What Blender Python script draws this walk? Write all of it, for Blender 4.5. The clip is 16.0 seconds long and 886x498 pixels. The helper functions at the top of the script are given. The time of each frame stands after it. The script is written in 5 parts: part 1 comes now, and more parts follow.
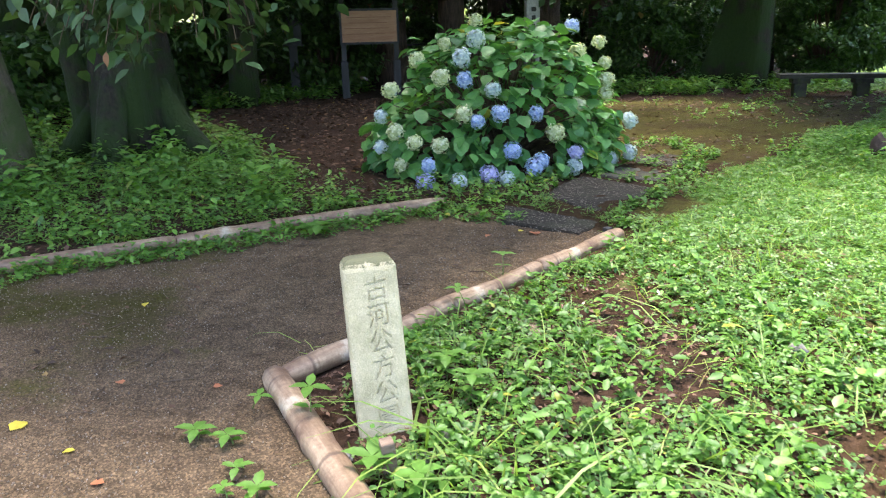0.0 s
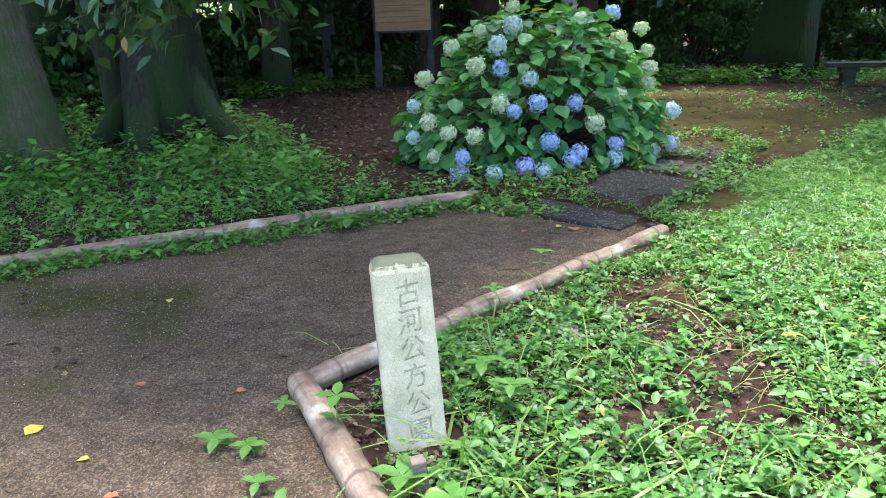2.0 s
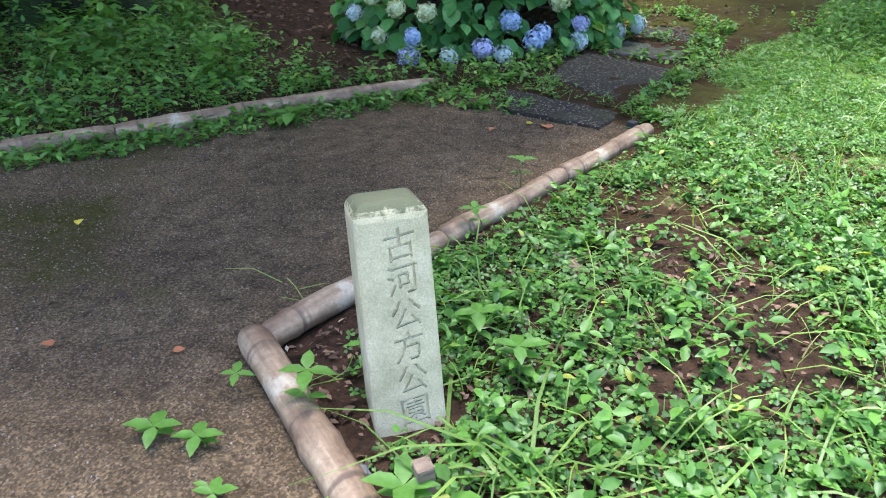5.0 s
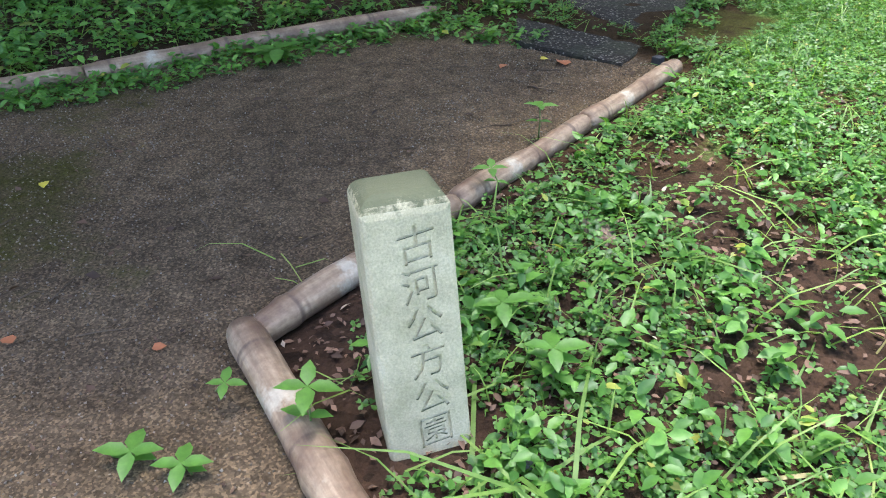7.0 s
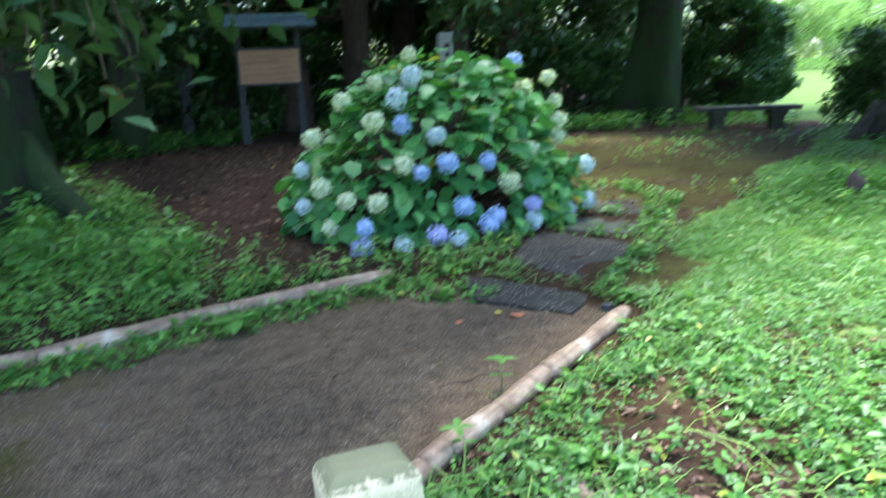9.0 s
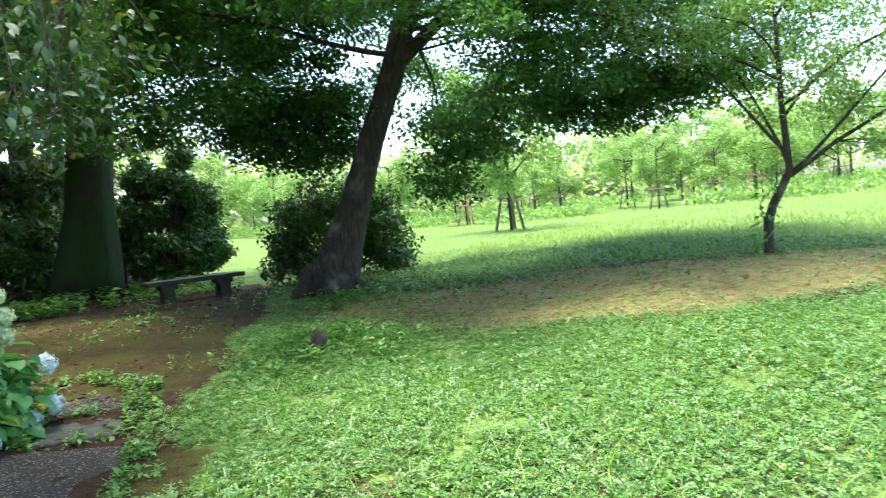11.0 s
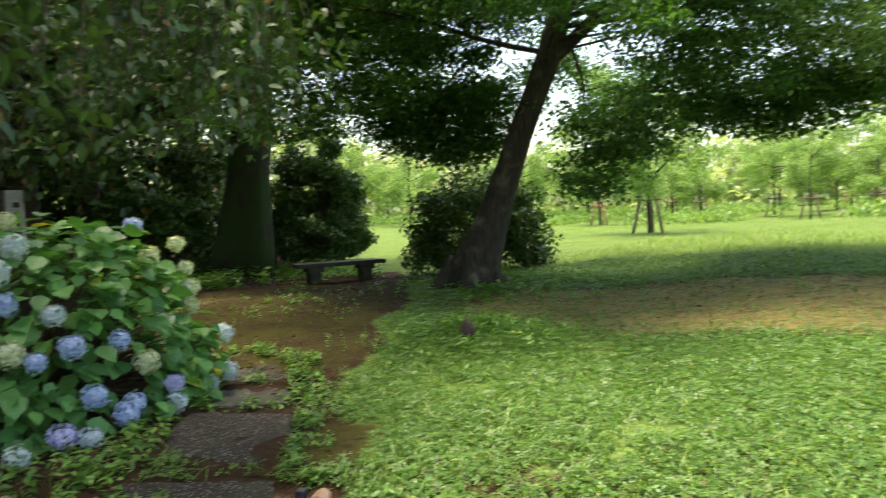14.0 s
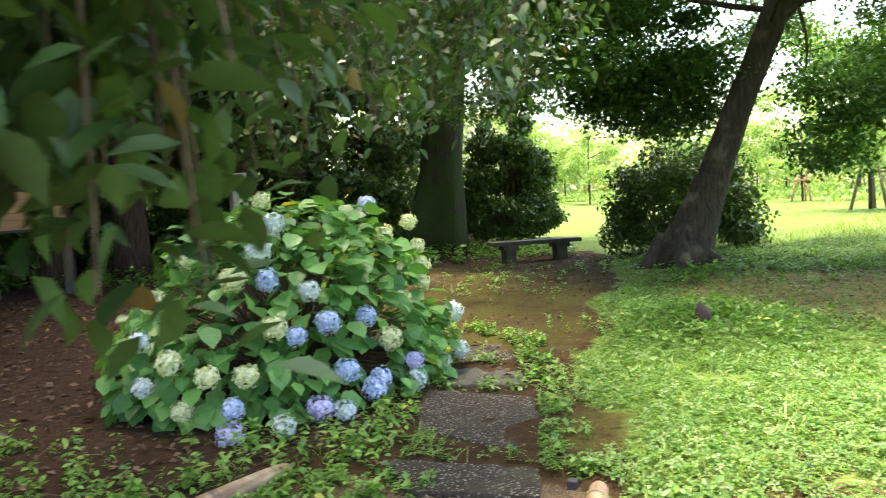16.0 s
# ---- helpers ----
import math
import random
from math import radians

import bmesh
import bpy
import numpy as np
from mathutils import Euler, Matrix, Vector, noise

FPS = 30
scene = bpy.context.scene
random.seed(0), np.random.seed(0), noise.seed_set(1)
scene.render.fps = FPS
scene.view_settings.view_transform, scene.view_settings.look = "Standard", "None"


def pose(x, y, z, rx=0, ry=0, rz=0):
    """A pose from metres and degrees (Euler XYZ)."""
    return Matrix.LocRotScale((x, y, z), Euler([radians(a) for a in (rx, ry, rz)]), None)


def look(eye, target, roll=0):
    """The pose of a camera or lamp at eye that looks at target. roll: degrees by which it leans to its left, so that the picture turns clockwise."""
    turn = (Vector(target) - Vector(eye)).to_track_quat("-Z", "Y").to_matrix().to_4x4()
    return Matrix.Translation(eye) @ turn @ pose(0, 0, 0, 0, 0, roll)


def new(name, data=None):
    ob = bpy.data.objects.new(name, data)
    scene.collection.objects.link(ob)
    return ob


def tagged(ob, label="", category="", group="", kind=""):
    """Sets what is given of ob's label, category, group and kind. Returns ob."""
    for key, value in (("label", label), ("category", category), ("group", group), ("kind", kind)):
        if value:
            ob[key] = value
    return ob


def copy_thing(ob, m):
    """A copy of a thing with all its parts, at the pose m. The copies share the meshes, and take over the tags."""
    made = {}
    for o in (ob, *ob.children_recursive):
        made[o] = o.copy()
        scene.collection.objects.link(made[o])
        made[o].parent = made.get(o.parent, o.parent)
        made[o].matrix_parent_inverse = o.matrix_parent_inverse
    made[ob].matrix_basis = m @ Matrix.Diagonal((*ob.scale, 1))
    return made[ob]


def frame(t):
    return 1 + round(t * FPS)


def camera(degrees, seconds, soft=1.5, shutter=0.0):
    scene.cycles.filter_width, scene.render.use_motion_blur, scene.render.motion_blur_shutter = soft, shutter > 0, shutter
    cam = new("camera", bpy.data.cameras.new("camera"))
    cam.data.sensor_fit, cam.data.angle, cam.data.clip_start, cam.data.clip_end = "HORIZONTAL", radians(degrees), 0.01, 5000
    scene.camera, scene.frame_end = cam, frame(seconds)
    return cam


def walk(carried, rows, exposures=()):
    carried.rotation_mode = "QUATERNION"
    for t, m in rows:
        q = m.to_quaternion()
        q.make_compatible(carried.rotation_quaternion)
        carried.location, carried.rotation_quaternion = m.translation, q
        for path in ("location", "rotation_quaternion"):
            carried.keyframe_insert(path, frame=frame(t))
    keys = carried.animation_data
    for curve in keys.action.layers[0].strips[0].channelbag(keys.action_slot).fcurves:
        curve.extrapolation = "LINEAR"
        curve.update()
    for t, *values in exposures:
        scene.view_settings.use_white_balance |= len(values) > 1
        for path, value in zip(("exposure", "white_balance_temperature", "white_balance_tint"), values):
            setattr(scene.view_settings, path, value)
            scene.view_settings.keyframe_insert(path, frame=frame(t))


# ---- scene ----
cam = camera(62.4, 16.0, soft=1.05, shutter=0.4)
PATH = [
    (0, (0.692, 0.025, 1.417), (0.641, 1.942, 0.851), -1.4),
    (0.5, (0.725, 0.119, 1.412), (0.598, 2.04, 0.871), -2.2),
    (1, (0.711, 0.17, 1.398), (0.544, 2.085, 0.846), -2.0),
    (1.5, (0.692, 0.21, 1.396), (0.524, 2.118, 0.821), -1.6),
    (2, (0.667, 0.224, 1.396), (0.53, 2.13, 0.806), -1.6),
    (2.5, (0.632, 0.24, 1.394), (0.517, 2.136, 0.768), -1.7),
    (3, (0.591, 0.259, 1.399), (0.49, 2.137, 0.721), -1.4),
    (3.5, (0.521, 0.308, 1.403), (0.464, 2.167, 0.667), -0.9),
    (4, (0.479, 0.409, 1.4), (0.463, 2.247, 0.611), -0.9),
    (4.2, (0.482, 0.493, 1.393), (0.476, 2.32, 0.578), -0.7),
    (6.3, (0.344, 1.124, 1.382), (0.501, 2.819, 0.332), 1.7),
    (6.5, (0.37, 1.148, 1.392), (0.507, 2.831, 0.319), 1.3),
    (7, (0.386, 1.187, 1.374), (0.459, 2.859, 0.279), 0.1),
    (7.5, (0.398, 1.203, 1.367), (0.437, 2.901, 0.31), -0.8),
    (8, (0.4, 1.222, 1.354), (0.414, 2.933, 0.32), -1.9),
    (8.5, (0.406, 1.233, 1.357), (0.395, 3.055, 0.532), -3.0),
    (9, (0.374, 1.211, 1.403), (0.59, 3.141, 0.926), -2.3),
    (9.5, (0.268, 1.278, 1.452), (0.895, 3.156, 1.168), -3.0),
    (10, (0.29, 1.428, 1.459), (1.302, 3.143, 1.275), -4.5),
    (10.2, (0.281, 1.452, 1.485), (1.476, 3.051, 1.358), -4.9),
    (12.3, (0.136, 1.56, 1.487), (1.745, 2.735, 1.312), -4.1),
    (12.5, (0.127, 1.556, 1.491), (1.731, 2.742, 1.343), -3.8),
    (13, (0.12, 1.563, 1.491), (1.705, 2.776, 1.36), -2.9),
    (13.5, (0.072, 1.603, 1.502), (1.544, 2.954, 1.408), -2.4),
    (14, (-0.023, 1.636, 1.505), (1.237, 3.185, 1.395), -2.2),
    (14.5, (-0.078, 1.699, 1.496), (0.985, 3.386, 1.342), -2.3),
    (15, (-0.081, 1.891, 1.494), (0.893, 3.63, 1.33), -2.1),
    (15.5, (-0.124, 2.038, 1.513), (0.813, 3.799, 1.367), -3.0),
    (16, (-0.323, 2.116, 1.509), (0.542, 3.913, 1.361), -2.9),
]
walk(cam, [(t, look(eye, target, roll)) for t, eye, target, roll in PATH],
     exposures=[(0.0, 2.58, 6600, 15), (0.5, 2.55, 5850, 12), (2.0, 2.55, 5850, 12), (3.5, 2.40, 5850, 11.5), (8.0, 2.22, 6000, 11), (9.0, 2.70, 5550, 6), (10.2, 2.84, 5450, 8), (12.3, 1.70, 7900, 7), (14.0, 1.90, 7900, 9), (15.0, 2.54, 7900, 11.5), (16.0, 2.90, 7900, 12)])

# ---- light: a bright overcast sky with a weak, wide sun ----
SUN_ELEVATION, SUN_AZIMUTH = radians(79), radians(340)   # azimuth clockwise from +y
world = bpy.data.worlds.new("sky")
scene.world = world
world.use_nodes = True
wn = world.node_tree
wn.nodes.clear()
sky = wn.nodes.new("ShaderNodeTexSky")
sky.sky_type = "NISHITA"
sky.sun_disc = False
sky.sun_elevation, sky.sun_rotation = SUN_ELEVATION, SUN_AZIMUTH
sky.air_density, sky.dust_density, sky.ozone_density = 1.0, 2.5, 1.0
back = wn.nodes.new("ShaderNodeBackground")
back.inputs["Strength"].default_value = 0.15
out = wn.nodes.new("ShaderNodeOutputWorld")
wn.links.new(sky.outputs[0], back.inputs["Color"])
wn.links.new(back.outputs[0], out.inputs["Surface"])
sun_data = bpy.data.lights.new("sun", "SUN")
sun_data.energy, sun_data.angle, sun_data.color = 2.3, radians(20), (1.0, 0.95, 0.84)
sun = new("sun", sun_data)
sun_from = Vector((math.sin(SUN_AZIMUTH) * math.cos(SUN_ELEVATION), math.cos(SUN_AZIMUTH) * math.cos(SUN_ELEVATION), math.sin(SUN_ELEVATION)))
sun.matrix_world = look(sun_from * 60, (0, 0, 0))


# ---- materials ----
def shader(name):
    m = bpy.data.materials.new(name)
    m.use_nodes = True
    nt = m.node_tree
    nt.nodes.clear()
    o = nt.nodes.new("ShaderNodeOutputMaterial")
    p = nt.nodes.new("ShaderNodeBsdfPrincipled")
    nt.links.new(p.outputs[0], o.inputs["Surface"])
    return m, nt, p, o


def node(nt, kind, inputs=(), attribute_name=""):
    n = nt.nodes.new(kind)
    if attribute_name:
        n.attribute_name = attribute_name
    for k, v in dict(inputs).items():
        if isinstance(v, bpy.types.NodeSocket):
            nt.links.new(v, n.inputs[k])
        else:
            n.inputs[k].default_value = v
    return n


def ramp(nt, fac, stops):
    n = nt.nodes.new("ShaderNodeValToRGB")
    els = n.color_ramp.elements
    while len(els) < len(stops):
        els.new(0.5)
    for e, (at, c) in zip(els, stops):
        e.position, e.color = at, (*c, 1)
    nt.links.new(fac, n.inputs[0])
    return n.outputs[0]


def coords(nt):
    return nt.nodes.new("ShaderNodeTexCoord").outputs["Object"]


def position(nt):
    return nt.nodes.new("ShaderNodeNewGeometry").outputs["Position"]


def noise_tex(nt, where, scale, detail=5.0, rough=0.6):
    return node(nt, "ShaderNodeTexNoise", {"Vector": where, "Scale": scale, "Detail": detail, "Roughness": rough}).outputs[0]


def mixed(nt, fac, a, b, blend="MIX"):
    n = nt.nodes.new("ShaderNodeMix")
    n.data_type, n.blend_type = "RGBA", blend
    for sock, v in ((n.inputs[0], fac), (n.inputs[6], a), (n.inputs[7], b)):
        if isinstance(v, bpy.types.NodeSocket):
            nt.links.new(v, sock)
        else:
            sock.default_value = v if isinstance(v, float) else (*v, 1)
    return n.outputs[2]


def maths(nt, op, a, b, clamp=False):
    n = nt.nodes.new("ShaderNodeMath")
    n.operation, n.use_clamp = op, clamp
    for sock, v in zip(n.inputs, (a, b)):
        if isinstance(v, bpy.types.NodeSocket):
            nt.links.new(v, sock)
        else:
            sock.default_value = v
    return n.outputs[0]


def bump(nt, p, height, strength, distance=0.01):
    b = node(nt, "ShaderNodeBump", {"Height": height, "Strength": strength, "Distance": distance})
    nt.links.new(b.outputs[0], p.inputs["Normal"])


def leaf_material(name, dark, light, odd=None, rough=0.45, through_light=0.35, object_random=False):
    """Leaves: colour by leaf, veins of noise, a share of light let through."""
    m, nt, p, o = shader(name)
    if object_random:
        r = nt.nodes.new("ShaderNodeObjectInfo").outputs["Random"]
    else:
        r = nt.nodes.new("ShaderNodeNewGeometry").outputs["Random Per Island"]
    stops = [(0.0, dark), (0.85, light)] + ([(0.975, light), (0.987, odd)] if odd else [])
    c = ramp(nt, r, stops)
    n = noise_tex(nt, position(nt), 45.0, 3.0)
    c = mixed(nt, 0.55, c, ramp(nt, n, [(0.3, (0.72, 0.72, 0.68)), (0.7, (1.3, 1.28, 1.2))]), "MULTIPLY")
    nt.links.new(c, p.inputs["Base Color"])
    p.inputs["Roughness"].default_value = rough
    t = nt.nodes.new("ShaderNodeBsdfTranslucent")
    warm = mixed(nt, 1.0, c, (1.3, 1.35, 0.6), "MULTIPLY")
    nt.links.new(warm, t.inputs["Color"])
    x = nt.nodes.new("ShaderNodeMixShader")
    x.inputs[0].default_value = through_light
    nt.links.new(p.outputs[0], x.inputs[1])
    nt.links.new(t.outputs[0], x.inputs[2])
    nt.links.new(x.outputs[0], o.inputs["Surface"])
    return m


def bark_material(name, dark, light, moss=None, moss_amount=0.5, scale=1.0):
    m, nt, p, o = shader(name)
    w = position(nt)
    s = node(nt, "ShaderNodeMapping", {"Vector": w, "Scale": (7 * scale, 7 * scale, 1.1 * scale)})
    ridges = noise_tex(nt, s.outputs[0], 3.0, 7.0, 0.65)
    fine = noise_tex(nt, w, 38.0 * scale, 5.0)
    patch = noise_tex(nt, w, 1.7, 4.0)
    c = ramp(nt, ridges, [(0.32, dark), (0.62, light)])
    c = mixed(nt, 0.5, c, ramp(nt, fine, [(0.3, (0.5, 0.5, 0.5)), (0.75, (1.3, 1.3, 1.3))]), "MULTIPLY")
    if moss:
        k = ramp(nt, patch, [(0.62 - 0.3 * moss_amount, (0, 0, 0)), (0.78 - 0.3 * moss_amount, (1, 1, 1))])
        c = mixed(nt, k, c, moss)
    nt.links.new(c, p.inputs["Base Color"])
    p.inputs["Roughness"].default_value = 0.9
    h = maths(nt, "ADD", ridges, maths(nt, "MULTIPLY", fine, 0.35))
    bump(nt, p, h, 1.0, 0.08)
    return m


def plain(name, dark, light, scale=12.0, rough=0.8, bump_by=0.3, metal=0.0, stretch=(1, 1, 1), spots=None):
    """A worn surface: two colours by coarse noise, fine grain and bump; spots: a third colour in patches."""
    m, nt, p, o = shader(name)
    w = node(nt, "ShaderNodeMapping", {"Vector": coords(nt), "Scale": stretch}).outputs[0]
    coarse = noise_tex(nt, w, scale, 6.0)
    fine = noise_tex(nt, w, scale * 9, 4.0)
    c = ramp(nt, coarse, [(0.3, dark), (0.7, light)])
    c = mixed(nt, 0.4, c, ramp(nt, fine, [(0.3, (0.6, 0.6, 0.6)), (0.75, (1.25, 1.25, 1.25))]), "MULTIPLY")
    if spots:
        k = ramp(nt, noise_tex(nt, w, scale * 0.45, 5.0, 0.7), [(0.52, (0, 0, 0)), (0.64, (1, 1, 1))])
        c = mixed(nt, k, c, spots)
    nt.links.new(c, p.inputs["Base Color"])
    p.inputs["Roughness"].default_value, p.inputs["Metallic"].default_value = rough, metal
    bump(nt, p, maths(nt, "ADD", coarse, fine), bump_by, 0.006)
    return m


def ground_material():
    """Earth, gravelly path, moss, leaf litter, turf soil and dry grass, by the ground's own zone attributes."""
    m, nt, p, o = shader("ground_soil")
    w = position(nt)
    n1, n2, n3 = noise_tex(nt, w, 1.3, 6.0), noise_tex(nt, w, 9.0, 6.0, 0.7), noise_tex(nt, w, 70.0, 4.0, 0.7)
    vor = node(nt, "ShaderNodeTexVoronoi", {"Vector": w, "Scale": 55.0}).outputs["Distance"]
    cell = node(nt, "ShaderNodeTexVoronoi", {"Vector": w, "Scale": 26.0}).outputs["Color"]

    def attr(k):
        return node(nt, "ShaderNodeAttribute", attribute_name=k).outputs["Fac"]
    soil = ramp(nt, n2, [(0.3, (0.024, 0.014, 0.007)), (0.7, (0.072, 0.042, 0.02))])
    path = ramp(nt, n2, [(0.28, (0.066, 0.044, 0.024)), (0.72, (0.205, 0.145, 0.088))])
    grit = ramp(nt, vor, [(0.10, (0.22, 0.19, 0.155)), (0.26, (0.05, 0.04, 0.031))])
    path = mixed(nt, maths(nt, "MULTIPLY", n3, 0.5), path, grit)
    crumb = node(nt, "ShaderNodeTexVoronoi", {"Vector": w, "Scale": 150.0}).outputs["Color"]
    tone = node(nt, "ShaderNodeSeparateColor", {0: crumb}).outputs[1]
    path = mixed(nt, 0.75, path, ramp(nt, tone, [(0.0, (0.45, 0.45, 0.45)), (0.6, (0.95, 0.95, 0.95)), (0.9, (1.9, 1.85, 1.75))]), "MULTIPLY")
    moss = ramp(nt, n3, [(0.3, (0.026, 0.023, 0.006)), (0.7, (0.085, 0.078, 0.018))])
    litter = mixed(nt, 0.6, ramp(nt, n3, [(0.3, (0.014, 0.009, 0.006)), (0.75, (0.065, 0.038, 0.024))]),
                   ramp(nt, node(nt, "ShaderNodeSeparateColor", {0: cell}).outputs[0], [(0.0, (0.014, 0.009, 0.006)), (1.0, (0.075, 0.042, 0.027))]))
    turf = ramp(nt, n2, [(0.3, (0.055, 0.095, 0.02)), (0.7, (0.15, 0.235, 0.055))])
    dry = ramp(nt, n2, [(0.3, (0.11, 0.078, 0.032)), (0.7, (0.27, 0.23, 0.085))])
    c = soil
    for key, col in (("path", path), ("litter", litter), ("turf", turf), ("dry", dry), ("moss", moss)):
        k = maths(nt, "ADD", attr(key), maths(nt, "ADD", maths(nt, "MULTIPLY", maths(nt, "SUBTRACT", n2, 0.5), 0.8), maths(nt, "MULTIPLY", maths(nt, "SUBTRACT", n1, 0.5), 0.7)))
        k = ramp(nt, k, [(0.38, (0, 0, 0)), (0.62, (1, 1, 1))])
        c = mixed(nt, k, c, col)
    c = mixed(nt, 0.55, c, ramp(nt, n1, [(0.3, (0.62, 0.62, 0.62)), (0.7, (1.25, 1.25, 1.2))]), "MULTIPLY")
    nt.links.new(c, p.inputs["Base Color"])
    p.inputs["Roughness"].default_value = 0.95
    p.inputs["Specular IOR Level"].default_value = 0.12
    h = maths(nt, "ADD", maths(nt, "MULTIPLY", n2, 1.2), maths(nt, "SUBTRACT", n3, maths(nt, "MULTIPLY", vor, 0.6)))
    bump(nt, p, h, 0.8, 0.015)
    return m


def aggregate_material():
    """Washed concrete: dark matrix with pale pebbles."""
    m, nt, p, o = shader("exposed_aggregate")
    w = position(nt)
    v = node(nt, "ShaderNodeTexVoronoi", {"Vector": w, "Scale": 62.0, "Randomness": 1.0})
    tone = node(nt, "ShaderNodeSeparateColor", {0: v.outputs["Color"]}).outputs[0]
    stone = ramp(nt, tone, [(0.0, (0.022, 0.018, 0.014)), (0.6, (0.052, 0.044, 0.036)), (0.85, (0.23, 0.205, 0.17))])
    c = mixed(nt, ramp(nt, v.outputs["Distance"], [(0.36, (0, 0, 0)), (0.52, (1, 1, 1))]), stone, (0.024, 0.019, 0.014))
    c = mixed(nt, ramp(nt, noise_tex(nt, w, 3.5, 5.0), [(0.5, (0, 0, 0)), (0.7, (0.6, 0.6, 0.6))]), c, (0.05, 0.055, 0.03))
    nt.links.new(c, p.inputs["Base Color"])
    p.inputs["Roughness"].default_value = 0.8
    p.inputs["Specular IOR Level"].default_value = 0.25
    bump(nt, p, maths(nt, "SUBTRACT", 1.0, v.outputs["Distance"]), 0.8, 0.008)
    return m


def pole_material():
    """Peeled round poles: pale weathered wood along the grain, brown wet stains, dark flecks."""
    m, nt, p, o = shader("weathered_pole")
    w = coords(nt)
    s = node(nt, "ShaderNodeMapping", {"Vector": w, "Scale": (2.2, 30, 30)}).outputs[0]
    grain, patch, fine = noise_tex(nt, s, 1.0, 6.0), noise_tex(nt, w, 4.5, 5.0, 0.7), noise_tex(nt, w, 60.0, 3.0)
    c = ramp(nt, grain, [(0.28, (0.15, 0.09, 0.05)), (0.66, (0.46, 0.34, 0.225))])
    c = mixed(nt, ramp(nt, patch, [(0.38, (0.85, 0.85, 0.85)), (0.6, (0, 0, 0))]), c, (0.13, 0.072, 0.045))
    c = mixed(nt, ramp(nt, patch, [(0.6, (0, 0, 0)), (0.68, (0.7, 0.7, 0.7))]), c, (0.52, 0.46, 0.36))
    rings = noise_tex(nt, node(nt, "ShaderNodeMapping", {"Vector": w, "Scale": (11, 0.9, 0.9)}).outputs[0], 1.0, 2.0)
    c = mixed(nt, ramp(nt, rings, [(0.60, (0, 0, 0)), (0.66, (0.75, 0.75, 0.75))]), c, (0.07, 0.042, 0.03))
    c = mixed(nt, 0.4, c, ramp(nt, fine, [(0.3, (0.55, 0.55, 0.55)), (0.7, (1.2, 1.2, 1.2))]), "MULTIPLY")
    nt.links.new(c, p.inputs["Base Color"])
    p.inputs["Roughness"].default_value = 0.6
    bump(nt, p, maths(nt, "ADD", grain, fine), 0.5, 0.006)
    return m


def stone_material():
    """Pale granite post, greened by algae, with dark moss towards its weathered top face."""
    m, nt, p, o = shader("old_granite")
    w = coords(nt)
    a, b, f = noise_tex(nt, w, 7.0, 6.0, 0.65), noise_tex(nt, w, 42.0, 6.0, 0.75), noise_tex(nt, w, 190.0, 3.0)
    c = ramp(nt, a, [(0.3, (0.39, 0.345, 0.205)), (0.55, (0.61, 0.53, 0.345)), (0.75, (0.73, 0.645, 0.46))])
    c = mixed(nt, 0.5, c, ramp(nt, f, [(0.3, (0.6, 0.6, 0.6)), (0.72, (1.25, 1.25, 1.25))]), "MULTIPLY")
    up = node(nt, "ShaderNodeSeparateXYZ", {0: nt.nodes.new("ShaderNodeTexCoord").outputs["Normal"]}).outputs[2]
    k = maths(nt, "ADD", maths(nt, "MULTIPLY", up, 0.58), maths(nt, "MULTIPLY", b, 0.9))
    c = mixed(nt, ramp(nt, k, [(0.58, (0, 0, 0)), (0.80, (0.92, 0.92, 0.92))]), c, (0.075, 0.085, 0.038))
    nt.links.new(c, p.inputs["Base Color"])
    p.inputs["Roughness"].default_value = 0.88
    bump(nt, p, maths(nt, "ADD", b, maths(nt, "MULTIPLY", f, 0.5)), 0.5, 0.006)
    return m


